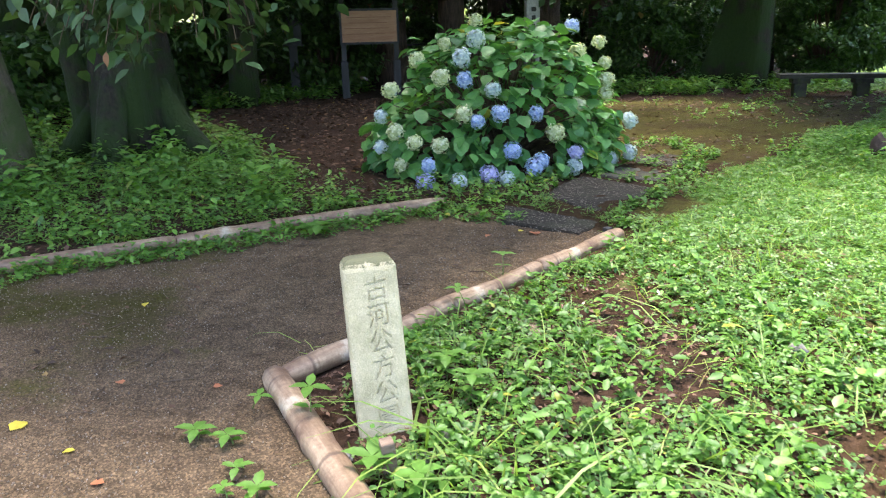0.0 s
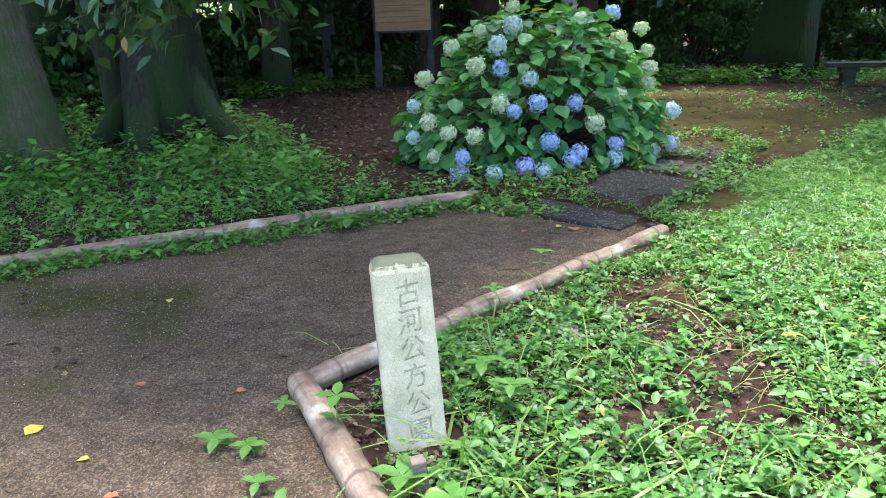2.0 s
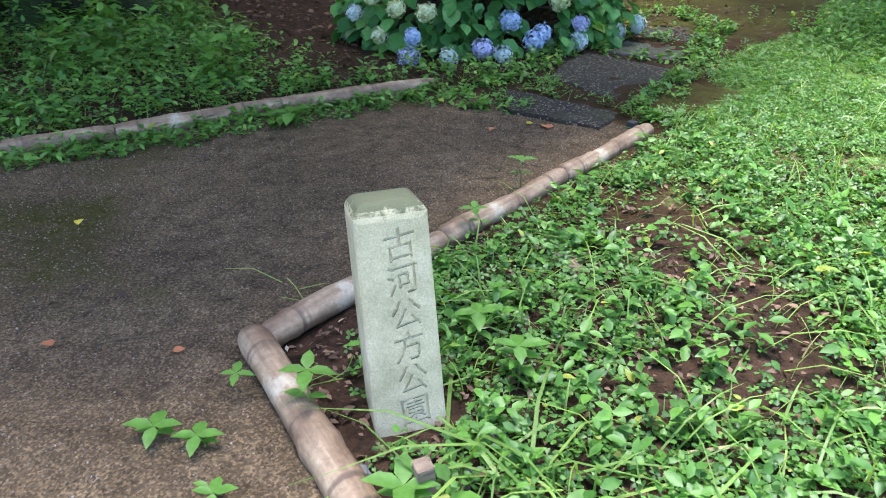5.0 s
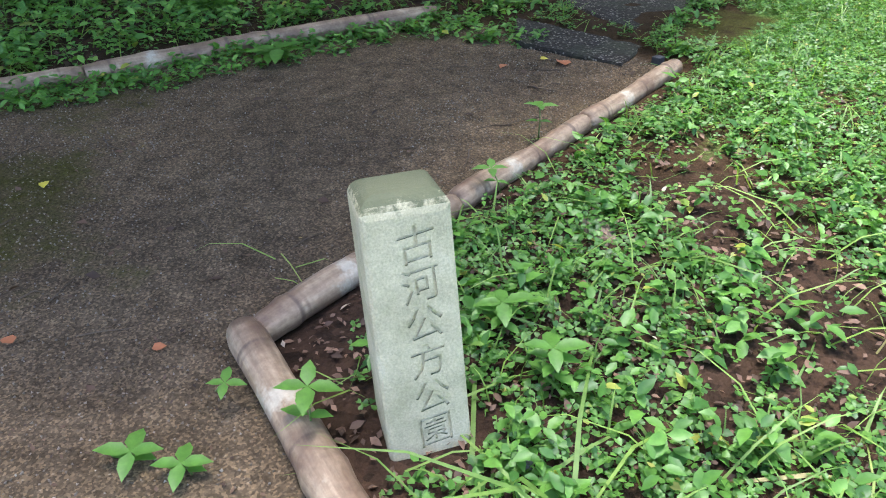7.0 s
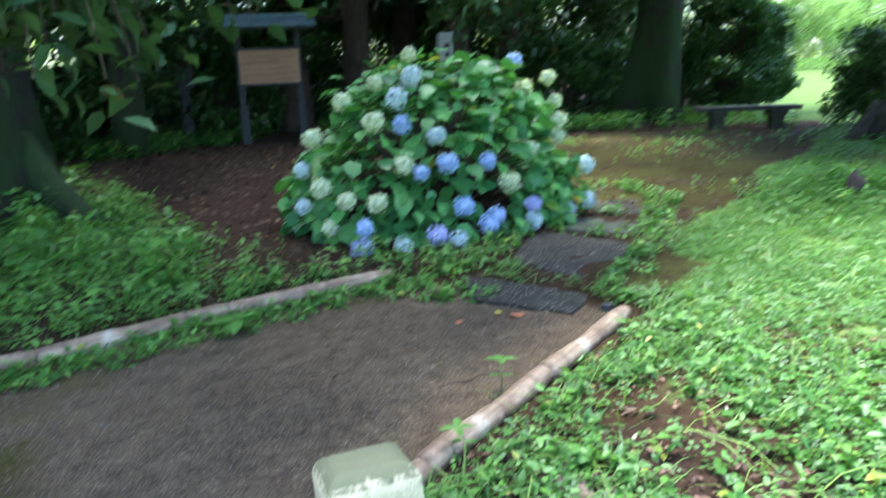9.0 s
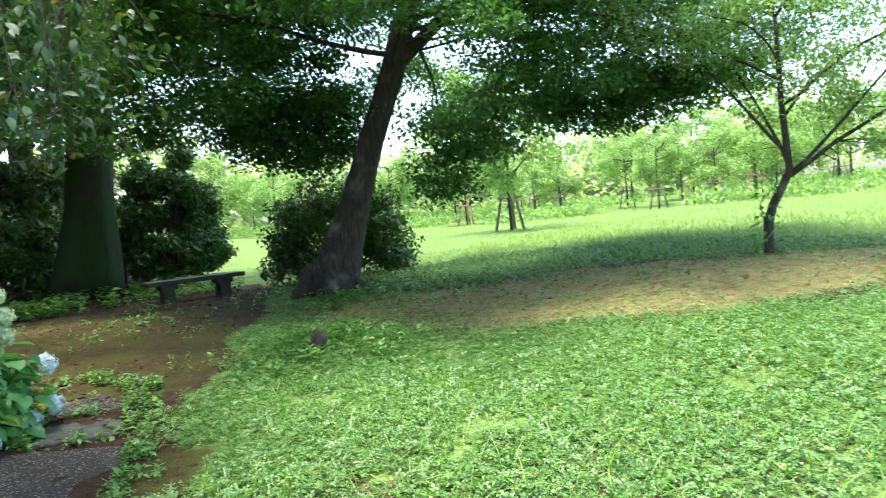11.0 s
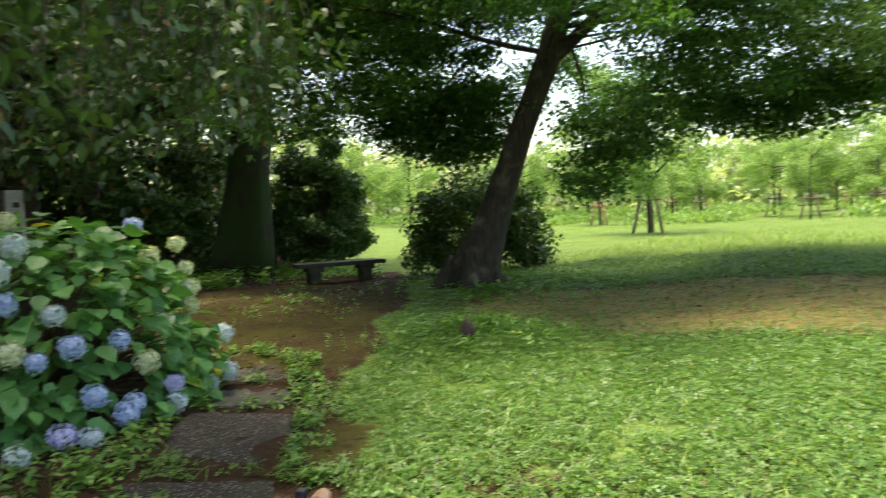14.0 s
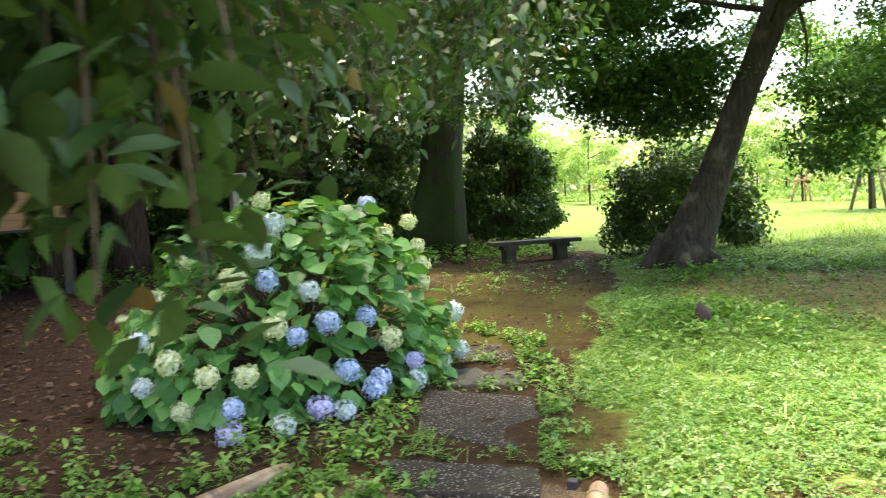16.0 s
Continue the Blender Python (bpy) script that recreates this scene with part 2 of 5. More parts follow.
MAT = {
    "ground": ground_material(), "slab": aggregate_material(), "pole": pole_material(), "stone": stone_material(),
    "clover": leaf_material("clover_leaf", (0.035, 0.105, 0.02), (0.125, 0.265, 0.048), (0.28, 0.29, 0.07)),
    "grass": leaf_material("grass_blade", (0.09, 0.18, 0.035), (0.23, 0.35, 0.075), (0.34, 0.29, 0.12), 0.5),
    "dry_grass": leaf_material("dry_grass_blade", (0.14, 0.14, 0.04), (0.33, 0.28, 0.12), (0.16, 0.26, 0.05), 0.6),
    "weed": leaf_material("weed_leaf", (0.05, 0.14, 0.025), (0.14, 0.30, 0.05), (0.33, 0.36, 0.06)),
    "shade_weed": leaf_material("shade_weed_leaf", (0.06, 0.165, 0.035), (0.17, 0.34, 0.06), (0.2, 0.24, 0.05)),
    "hydrangea_leaf": leaf_material("hydrangea_leaf", (0.04, 0.15, 0.045), (0.15, 0.36, 0.10), (0.4, 0.4, 0.06), 0.42, 0.3),
    "hydrangea_leaf_one": leaf_material("hydrangea_leaf_single", (0.04, 0.15, 0.045), (0.15, 0.36, 0.10), (0.4, 0.4, 0.06), 0.42, 0.3, True),
    "glossy_leaf": leaf_material("evergreen_leaf", (0.022, 0.06, 0.019), (0.06, 0.125, 0.034), (0.16, 0.10, 0.04), 0.55, 0.25),
    "glossy_leaf_one": leaf_material("evergreen_leaf_single", (0.02, 0.055, 0.017), (0.055, 0.115, 0.03), (0.24, 0.11, 0.05), 0.55, 0.25, True),
    "maple": leaf_material("broad_crown_leaf", (0.026, 0.092, 0.026), (0.085, 0.20, 0.048), (0.14, 0.25, 0.05), 0.45, 0.5),
    "bush": leaf_material("dark_bush_leaf", (0.025, 0.07, 0.015), (0.07, 0.15, 0.03), None, 0.4, 0.25),
    "young": leaf_material("young_tree_leaf", (0.11, 0.21, 0.06), (0.25, 0.39, 0.14), (0.33, 0.41, 0.17), 0.5, 0.45),
    # Paler and greyer than the leaves: distance haze is put into this colour.
    "hazed_wood_leaf": leaf_material("far_woods_haze_leaf", (0.24, 0.32, 0.18), (0.40, 0.48, 0.30), None, 0.6, 0.45),
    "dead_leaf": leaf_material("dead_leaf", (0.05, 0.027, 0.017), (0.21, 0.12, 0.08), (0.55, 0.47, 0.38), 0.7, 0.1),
    # Darker copy of dead_leaf, with the trees' shade put into its colour.
    "shade_toned_litter": leaf_material("shade_toned_dead_leaf", (0.03, 0.017, 0.011), (0.13, 0.07, 0.042), (0.3, 0.2, 0.06), 0.7, 0.1),
    "bark_moss": bark_material("mossy_bark", (0.014, 0.011, 0.008), (0.062, 0.047, 0.033), (0.027, 0.055, 0.008), 0.85),
    "bark_pale": bark_material("pale_mossy_bark", (0.08, 0.06, 0.045), (0.22, 0.175, 0.125), (0.075, 0.105, 0.028), 0.8),
    "bark": bark_material("dark_bark", (0.02, 0.016, 0.011), (0.075, 0.058, 0.04), (0.19, 0.165, 0.12), 0.12),
    "bark_red": bark_material("cedar_bark", (0.035, 0.022, 0.016), (0.13, 0.085, 0.065)),
    "twig": plain("twig_bark", (0.05, 0.035, 0.022), (0.14, 0.10, 0.065), 30, 0.85),
    "green_stem": plain("green_stem", (0.08, 0.14, 0.03), (0.16, 0.24, 0.06), 30, 0.6),
    "black_wood": plain("black_painted_wood", (0.018, 0.018, 0.022), (0.05, 0.05, 0.056), 9, 0.65, 0.3, 0, (1, 1, 0.15)),
    "roof": plain("grey_sheet_roof", (0.10, 0.15, 0.17), (0.20, 0.26, 0.29), 5, 0.5, 0.2, 0.2),
    "board": plain("faded_brown_panel", (0.36, 0.17, 0.09), (0.50, 0.28, 0.16), 4, 0.6, 0.15, 0, (0.4, 1, 2.5)),
    "board_ink": plain("faded_panel_writing", (0.26, 0.12, 0.06), (0.34, 0.18, 0.10), 9, 0.7),
    "bench": plain("dark_concrete_bench", (0.024, 0.024, 0.019), (0.07, 0.066, 0.054), 8, 0.75, 0.5, 0, (1, 1, 1), (0.06, 0.08, 0.03)),
    "pillar": plain("grey_granite", (0.24, 0.25, 0.24), (0.42, 0.43, 0.41), 16, 0.85, 0.4),
    "ink": plain("black_letter", (0.015, 0.015, 0.015), (0.035, 0.035, 0.035), 20, 0.7),
    "stake_wood": plain("stake_wood", (0.10, 0.075, 0.055), (0.24, 0.19, 0.14), 9, 0.85, 0.4, 0, (1, 1, 0.2)),
    "stake_red": plain("red_brown_stake_wood", (0.34, 0.16, 0.10), (0.52, 0.28, 0.19), 9, 0.8, 0.3, 0, (1, 1, 0.2)),
    "rotten": plain("rotten_wood", (0.10, 0.065, 0.045), (0.34, 0.25, 0.18), 12, 0.9, 0.8, 0, (0.3, 2, 2)),
    "rock": plain("grey_rock", (0.09, 0.085, 0.08), (0.25, 0.24, 0.22), 14, 0.85, 0.6),
    "stump": plain("dark_stump", (0.022, 0.015, 0.012), (0.075, 0.05, 0.038), 14, 0.95, 1.0),
    "pebble": leaf_material("path_grit", (0.07, 0.055, 0.04), (0.23, 0.19, 0.15), (0.34, 0.31, 0.27), 0.75, 0.0),
}


def petal_material(name, a, b, c):
    m = leaf_material(name, a, b, c, 0.55, 0.3)
    return m


PETALS = {
    "blue": petal_material("blue_petals", (0.27, 0.38, 0.82), (0.52, 0.62, 0.92), (0.72, 0.78, 0.90)),
    "pale": petal_material("pale_blue_petals", (0.40, 0.50, 0.66), (0.66, 0.73, 0.82), (0.45, 0.55, 0.42)),
    "cream": petal_material("cream_green_petals", (0.45, 0.52, 0.30), (0.72, 0.74, 0.60), (0.45, 0.55, 0.62)),
    "mauve": petal_material("mauve_petals", (0.36, 0.36, 0.78), (0.60, 0.58, 0.90), (0.68, 0.64, 0.90)),
}


# ---- geometry helpers ----
def np_mesh(name, verts, tris, material, smooth=False):
    """A mesh from arrays of corners (n, 3) and triangles (m, 3)."""
    verts, tris = np.asarray(verts, np.float32), np.asarray(tris, np.int32)
    me = bpy.data.meshes.new(name)
    me.vertices.add(len(verts))
    me.vertices.foreach_set("co", verts.ravel())
    me.loops.add(tris.size)
    me.loops.foreach_set("vertex_index", tris.ravel())
    me.polygons.add(len(tris))
    me.polygons.foreach_set("loop_start", np.arange(0, tris.size, 3, dtype=np.int32))
    if smooth:
        me.polygons.foreach_set("use_smooth", np.ones(len(tris), bool))
    me.update(calc_edges=True)
    me.materials.append(material)
    return me


def bm_mesh(name, bm, material, smooth=False):
    me = bpy.data.meshes.new(name)
    bm.to_mesh(me)
    bm.free()
    if smooth:
        me.polygons.foreach_set("use_smooth", np.ones(len(me.polygons), bool))
    me.materials.append(material)
    return me


def part(name, shape, material, parent, label="", m=None, smooth=False):
    """One mesh object under a thing or part. shape: a bmesh, a (verts, tris) pair or a mesh."""
    if isinstance(shape, tuple):
        shape = np_mesh(name, shape[0], shape[1], material, smooth)
    elif isinstance(shape, bmesh.types.BMesh):
        shape = bm_mesh(name, shape, material, smooth)
    ob = new(name, shape)
    ob.parent = parent
    if m is not None:
        ob.matrix_basis = m
    return tagged(ob, label)


def thing(name, m, label, category, group="", kind=""):
    ob = new(name)
    ob.empty_display_size = 0.1
    ob.matrix_basis = m
    return tagged(ob, label, category, group, kind)


def joined(pieces):
    vs, ts, n = [], [], 0
    for v, t in pieces:
        vs.append(v)
        ts.append(np.asarray(t) + n)
        n += len(v)
    return np.concatenate(vs), np.concatenate(ts)


def box(bm, sx, sy, sz, at=(0, 0, 0), bevel=0.0, turn=None):
    """A box of that size, its middle at that place, its edges rounded."""
    m = Matrix.Translation(at) @ (turn or Matrix()) @ Matrix.Diagonal((sx, sy, sz, 1))
    r = bmesh.ops.create_cube(bm, size=1, matrix=m)
    if bevel:
        edges = list({e for v in r["verts"] for e in v.link_edges})
        bmesh.ops.bevel(bm, geom=edges, offset=bevel, segments=2, affect="EDGES", profile=0.6)
    return bm


def hashed(ix, iy, seed):
    h = np.sin(ix * 127.1 + iy * 311.7 + seed * 74.7) * 43758.5453
    return h - np.floor(h)


def value_noise(x, y, scale, seed=0):
    """Smooth noise from 0 to 1 over the plan."""
    x, y = np.asarray(x, float) * scale, np.asarray(y, float) * scale
    ix, iy = np.floor(x), np.floor(y)
    fx, fy = x - ix, y - iy
    fx, fy = fx * fx * (3 - 2 * fx), fy * fy * (3 - 2 * fy)
    a, b = hashed(ix, iy, seed), hashed(ix + 1, iy, seed)
    c, d = hashed(ix, iy + 1, seed), hashed(ix + 1, iy + 1, seed)
    return (a * (1 - fx) + b * fx) * (1 - fy) + (c * (1 - fx) + d * fx) * fy


def fractal(x, y, scale, seed=0):
    return (value_noise(x, y, scale, seed) * 0.55 + value_noise(x, y, scale * 2.3, seed + 1) * 0.3 + value_noise(x, y, scale * 5.1, seed + 2) * 0.15)


def turns(yaw, pitch, roll):
    """Rotation matrices (n, 3, 3): roll about the leaf's length (y), pitch up, then yaw."""
    cy, sy, cp, sp, cr, sr = np.cos(yaw), np.sin(yaw), np.cos(pitch), np.sin(pitch), np.cos(roll), np.sin(roll)
    o, i = np.zeros_like(cy), np.ones_like(cy)
    rz = np.array([[cy, -sy, o], [sy, cy, o], [o, o, i]])
    rx = np.array([[i, o, o], [o, cp, -sp], [o, sp, cp]])
    ry = np.array([[cr, o, sr], [o, i, o], [-sr, o, cr]])
    return np.einsum("ijn,jkn,kln->nil", rz, rx, ry)


def scattered(template, pos, yaw, pitch, roll, size):
    """Copies of a small shape at places, turned and sized, as one (verts, tris) pair."""
    tv, tt = np.asarray(template[0], float), np.asarray(template[1], int)
    n = len(pos)
    if n == 0:
        return np.zeros((0, 3)), np.zeros((0, 3), int)
    v = np.einsum("nij,kj->nki", turns(yaw, pitch, roll), tv) * np.asarray(size).reshape(n, 1, 1) + np.asarray(pos)[:, None, :]
    t = tt[None] + (np.arange(n) * len(tv))[:, None, None]
    return v.reshape(-1, 3), t.reshape(-1, 3)


def tube(points, radii, segs=8, rough=0.0, seed=0, caps=True, flute=0.0):
    """A round stem along points with a radius at each; rough: unevenness; flute: ribs round its foot."""
    rng = np.random.default_rng(seed)
    pts, rad = np.asarray(points, float), np.asarray(radii, float)
    d = np.gradient(pts, axis=0)
    d /= np.linalg.norm(d, axis=1)[:, None] + 1e-9
    ref = np.array([0.0, 0, 1]) if abs(d[0][2]) < 0.8 else np.array([1.0, 0, 0])
    ang = np.linspace(0, 2 * np.pi, segs, endpoint=False)
    lobes = rng.uniform(-1, 1, segs)
    rings = []
    for k in range(len(pts)):
        a = np.cross(d[k], ref)
        a /= np.linalg.norm(a) + 1e-9
        b = np.cross(d[k], a)
        ref = np.cross(a, d[k])
        r = rad[k] * (1 + rough * rng.uniform(-1, 1, segs) + flute * lobes * max(0.0, 1 - k / (len(pts) * 0.45)))
        rings.append(pts[k] + np.outer(np.cos(ang) * r, a) + np.outer(np.sin(ang) * r, b))
    v = np.concatenate(rings)
    t = []
    for k in range(len(pts) - 1):
        for s in range(segs):
            p, q = k * segs + s, k * segs + (s + 1) % segs
            t += [(p, q, q + segs), (p, q + segs, p + segs)]
    if caps:
        n = len(v)
        v = np.concatenate([v, pts[:1], pts[-1:]])
        e = (len(pts) - 1) * segs
        t += [(n, (s + 1) % segs, s) for s in range(segs)] + [(n + 1, e + s, e + (s + 1) % segs) for s in range(segs)]
    return v, np.array(t)


def resampled(points, n):
    pts = np.asarray(points, float)
    s = np.concatenate([[0], np.cumsum(np.linalg.norm(np.diff(pts, axis=0), axis=1))])
    at = np.linspace(0, s[-1], n)
    return np.stack([np.interp(at, s, pts[:, k]) for k in range(pts.shape[1])], 1)


# leaf shapes, along +y, one unit long
LEAF = ([(0, 0, 0), (0, 0.35, -0.03), (0, 0.7, -0.04), (0, 1, -0.13), (-0.24, 0.3, 0.05), (-0.22, 0.62, 0.03), (0.24, 0.3, 0.05), (0.22, 0.62, 0.03)],
        [(0, 4, 1), (0, 1, 6), (1, 4, 5), (1, 5, 2), (1, 2, 7), (1, 7, 6), (2, 5, 3), (2, 3, 7)])
BROAD = ([(0, 0, 0), (0, 0.35, -0.04), (0, 0.7, -0.05), (0, 1, -0.16), (-0.40, 0.3, 0.06), (-0.36, 0.66, 0.03), (0.40, 0.3, 0.06), (0.36, 0.66, 0.03)], LEAF[1])
SMALL = ([(0, 0, 0), (-0.3, 0.5, 0.07), (0, 1, -0.08), (0.3, 0.5, 0.07)], [(0, 2, 1), (0, 3, 2)])
BLADE = ([(-0.03, 0, 0), (0.03, 0, 0), (-0.026, 0.45, -0.03), (0.026, 0.45, -0.03), (-0.016, 0.8, -0.14), (0.016, 0.8, -0.14), (0, 1, -0.3)],
         [(0, 1, 3), (0, 3, 2), (2, 3, 5), (2, 5, 4), (4, 5, 6)])


def trefoil():
    """Three heart-like leaflets spread flat, one unit across."""
    vs, ts = [], []
    for k in range(3):
        a = k * 2 * math.pi / 3
        for x, y, z in ((0, 0.02, 0), (-0.2, 0.3, 0.05), (-0.15, 0.5, 0.02), (0, 0.44, -0.02), (0.15, 0.5, 0.02), (0.2, 0.3, 0.05)):
            vs.append((x * math.cos(a) - y * math.sin(a), x * math.sin(a) + y * math.cos(a), z))
        b = k * 6
        ts += [(b, b + 3, b + 2), (b, b + 2, b + 1), (b, b + 4, b + 3), (b, b + 5, b + 4)]
    return vs, ts


TREFOIL = trefoil()
# the same three leaflets as plain diamonds, for clover farther off
LIGHT_TREFOIL = ([(math.cos(a) * x - math.sin(a) * y, math.sin(a) * x + math.cos(a) * y, z) for a in (0, 2.094, 4.189) for x, y, z in ((0, 0.02, 0), (-0.22, 0.36, 0.05), (0, 0.52, -0.03), (0.22, 0.36, 0.05))],
                 [t for b in (0, 4, 8) for t in ((b, b + 2, b + 1), (b, b + 3, b + 2))])


# ---- the lie of the land ----
HEIGHTS = np.array([(0, 0, 0), (0, 4, 0), (-6, 2, 0), (0, 9, 0), (-6, 9, 0.05), (0, 17, 0), (-6, 20, 0), (8.2, 15.3, -0.02), (2.5, 7, 0.0), (4.7, 7.1, 0.08),
                    (3.5, 3.9, 0.07), (4.5, 0.5, 0.05), (7.4, 3.2, 0.2), (10.8, 4.7, 0.39), (8.2, 10.7, 0.18), (6.2, 9, 0.08), (7.6, 18.9, 0), (15, 6.5, 0.52),
                    (20, 8, 0.6), (38.3, 13.6, 0.42), (41.2, 20.1, 0.1), (45, 11, 0.5), (22.3, 17.3, 0.35), (30, 8, 0.55), (16, 0, 0.75), (26, 2, 0.9), (36, 31, 0.1), (38, 56, 0.3), (16, 22, 0.1), (60, 60, 0.3), (60, 10, 0.8)])


def land(x, y):
    """Height of the ground."""
    x, y = np.asarray(x, float), np.asarray(y, float)
    top, bottom = np.zeros_like(x), np.zeros_like(x)
    for hx, hy, hz in HEIGHTS:
        w = 1.0 / ((x - hx) ** 2 + (y - hy) ** 2 + 2.0) ** 2
        top, bottom = top + w * hz, bottom + w
    return top / bottom + 0.11 * np.exp(-((x - 4.9) ** 2 + (y - 7.35) ** 2) / 0.5)


def land_at(x, y):
    return float(land(np.array([x]), np.array([y]))[0])


def inside(poly, x, y):
    """How far inside a polygon of the plan, metres, negative outside."""
    x, y = np.asarray(x, float), np.asarray(y, float)
    best, odd = np.full(x.shape, 1e9), np.zeros(x.shape, bool)
    for (ax, ay), (bx, by) in zip(poly, poly[1:] + poly[:1]):
        dx, dy = bx - ax, by - ay
        t = np.clip(((x - ax) * dx + (y - ay) * dy) / (dx * dx + dy * dy), 0, 1)
        best = np.minimum(best, np.hypot(x - ax - t * dx, y - ay - t * dy))
        cross = (ay > y) != (by > y)
        with np.errstate(divide="ignore", invalid="ignore"):
            odd ^= cross & (x < (bx - ax) * (y - ay) / (by - ay + 1e-12) + ax)
    return np.where(odd, best, -best)


LEFT_EDGE = [(-7.0, 1.75), (-2.25, 4.42), (-1.4, 4.9), (-0.6, 5.45), (0.55, 6.04)]
RIGHT_EDGE = [(-0.07, 2.81), (0.70, 3.72), (1.78, 4.89)]
FRONT_EDGE = [(-0.11, 2.82), (0.19, 2.26), (0.54, 1.62)]
PATH_AREA = [(-20, -5.6), (-7, 1.75), (-2.25, 4.42), (-1.4, 4.9), (-0.6, 5.45), (0.55, 6.04), (1.1, 5.6), (1.68, 5.1), (1.78, 4.86), (0.65, 3.66), (-0.1, 2.78), (0.19, 2.26), (0.54, 1.62), (1.1, -3), (-20, -16)]
CLEARING = [(-0.6, 7.2), (1.2, 6.6), (2.5, 6.6), (3.3, 7.1), (4.0, 7.7), (5.0, 9.2), (6.4, 10.4), (7.4, 11.8), (9.5, 14.2), (10.5, 16.4), (8, 17.0), (5, 17.4), (1, 17.6), (-3, 18), (-5, 17), (-4, 13), (-2.2, 10.5), (-1.6, 8.2)]
MOSSY = [(2.3, 8.2), (3.5, 7.2), (4.9, 9.0), (6.8, 10.9), (8.6, 13.2), (7.6, 15.6), (5.5, 15.8), (3.0, 14.6), (1.6, 11)]
WORN = [(5.5, 9.3), (5.9, 7.4), (6.1, 5.8), (7.3, 3.9), (9.3, 2.6), (11, 1.9), (16, 0.2), (24, -1.5), (24, 0.8), (16, 2.3), (11.8, 3.9), (10.6, 6.0), (10.1, 8.0), (8.4, 9.7), (6.8, 10.2)]
SLABS = [[(1.05, 5.92), (1.73, 5.32), (1.52, 5.0), (1.0, 5.42)], [(1.87, 7.07), (2.42, 6.45), (2.15, 5.95), (1.80, 5.47), (1.42, 6.22), (1.57, 6.62)],
         [(2.05, 7.15), (2.58, 6.75), (2.84, 7.35), (2.4, 7.66)], [(2.53, 7.75), (2.88, 7.44), (3.17, 7.93), (3.13, 8.75), (2.93, 8.8)]]
BESIDE_SLABS = [(1.85, 5.2), (2.3, 5.2), (2.75, 5.75), (2.5, 6.1), (2.1, 5.95)]


def zones(x, y):
    wob = (fractal(x, y, 1.1, 5) - 0.5) * 0.7
    path = inside(PATH_AREA, x, y)
    clear = inside(CLEARING, x, y) + wob
    moss = np.maximum(inside(MOSSY, x, y) * 0.9 + wob * 0.8 + 0.1, inside(BESIDE_SLABS, x, y) * 3 + wob * 0.4)
    worn = inside(WORN, x, y) + wob * 1.4
    woods = np.clip(((y - 14.5) - np.maximum(x - 6, 0) * 1.5) / 2, -3, 3)
    return path, clear, moss, worn, woods


def build_ground():
    def axis(lo, hi, step, far):
        a = list(np.arange(lo, hi, step))
        s, q = step, hi
        while q < far:
            a.append(q)
            s *= 1.14
            q += s
        s, q, b = step * 1.14, lo - step, []
        while q > -far:
            b.append(q)
            s *= 1.14
            q -= s
        return np.array(b[::-1] + a)
    xs, ys = axis(-4.0, 9.0, 0.06, 900), axis(0.2, 12.0, 0.06, 900)
    gx, gy = np.meshgrid(xs, ys)
    x, y = gx.ravel(), gy.ravel()
    path, clear, moss, worn, woods = zones(x, y)
    near = np.exp(-((x - 2) ** 2 + (y - 5) ** 2) / 200)
    z = land(x, y) + near * ((fractal(x, y, 1.4, 8) - 0.5) * 0.05 + (fractal(x, y, 9, 9) - 0.5) * 0.012)
    z += np.clip(-path, 0, 0.3) * 0.12 * near
    v = np.stack([x, y, z], 1)
    nx, ny = len(xs), len(ys)
    i = (np.arange(ny - 1)[:, None] * nx + np.arange(nx - 1)[None]).ravel()
    t = np.concatenate([np.stack([i, i + 1, i + nx + 1], 1), np.stack([i, i + nx + 1, i + nx], 1)])
    me = np_mesh("ground", v, t, MAT["ground"], True)
    sharp = lambda d, s: np.clip(d * s + 0.5, 0, 1)
    lawn = np.clip(1 - sharp(path, 3) - sharp(clear, 2), 0, 1)
    behind = inside([(-9, 0.6), (-2.25, 4.42), (-0.6, 5.45), (0.55, 6.04), (1.0, 6.4), (-0.6, 7.4), (-1.6, 8.2), (-4, 13), (-9, 17)], x, y)
    data = {"path": sharp(path, 4), "litter": np.maximum(np.where(x < 2.4 + (y - 7) * 0.1, sharp(clear, 2), 0), np.maximum(sharp(woods, 1), np.maximum(sharp(behind, 3) * 0.55, np.exp(-((x - 0.9) ** 2 + (y - 2.6) ** 2) / 2.2) * (path < 0) * 0.9))),
            "turf": lawn * (1 - sharp(worn, 1.2)) * (1 - sharp(behind, 3)) * np.clip(0.1 + np.hypot(x - 0.9, y - 2.7) * 0.16, 0.1, 1) * (1 - sharp(woods, 1)),
            "dry": sharp(worn, 0.7) * 0.68, "moss": sharp(moss, 1.5) * 0.56 + sharp(path, 4) * np.clip(fractal(x, y, 0.8, 21) * 1.6 - 0.68, 0, 0.6)}
    for slab in SLABS:
        data["turf"] = data["turf"] * np.clip(-inside(slab, x, y) * 2.5 - 0.3, 0, 1)
    for k, a in data.items():
        at = me.attributes.new(k, "FLOAT", "POINT")
        at.data.foreach_set("value", np.asarray(a, np.float32))
    return tagged(new("ground", me), "dark earth path, mossy clearing and green turf", "ground", kind="structure")


ground = build_ground()


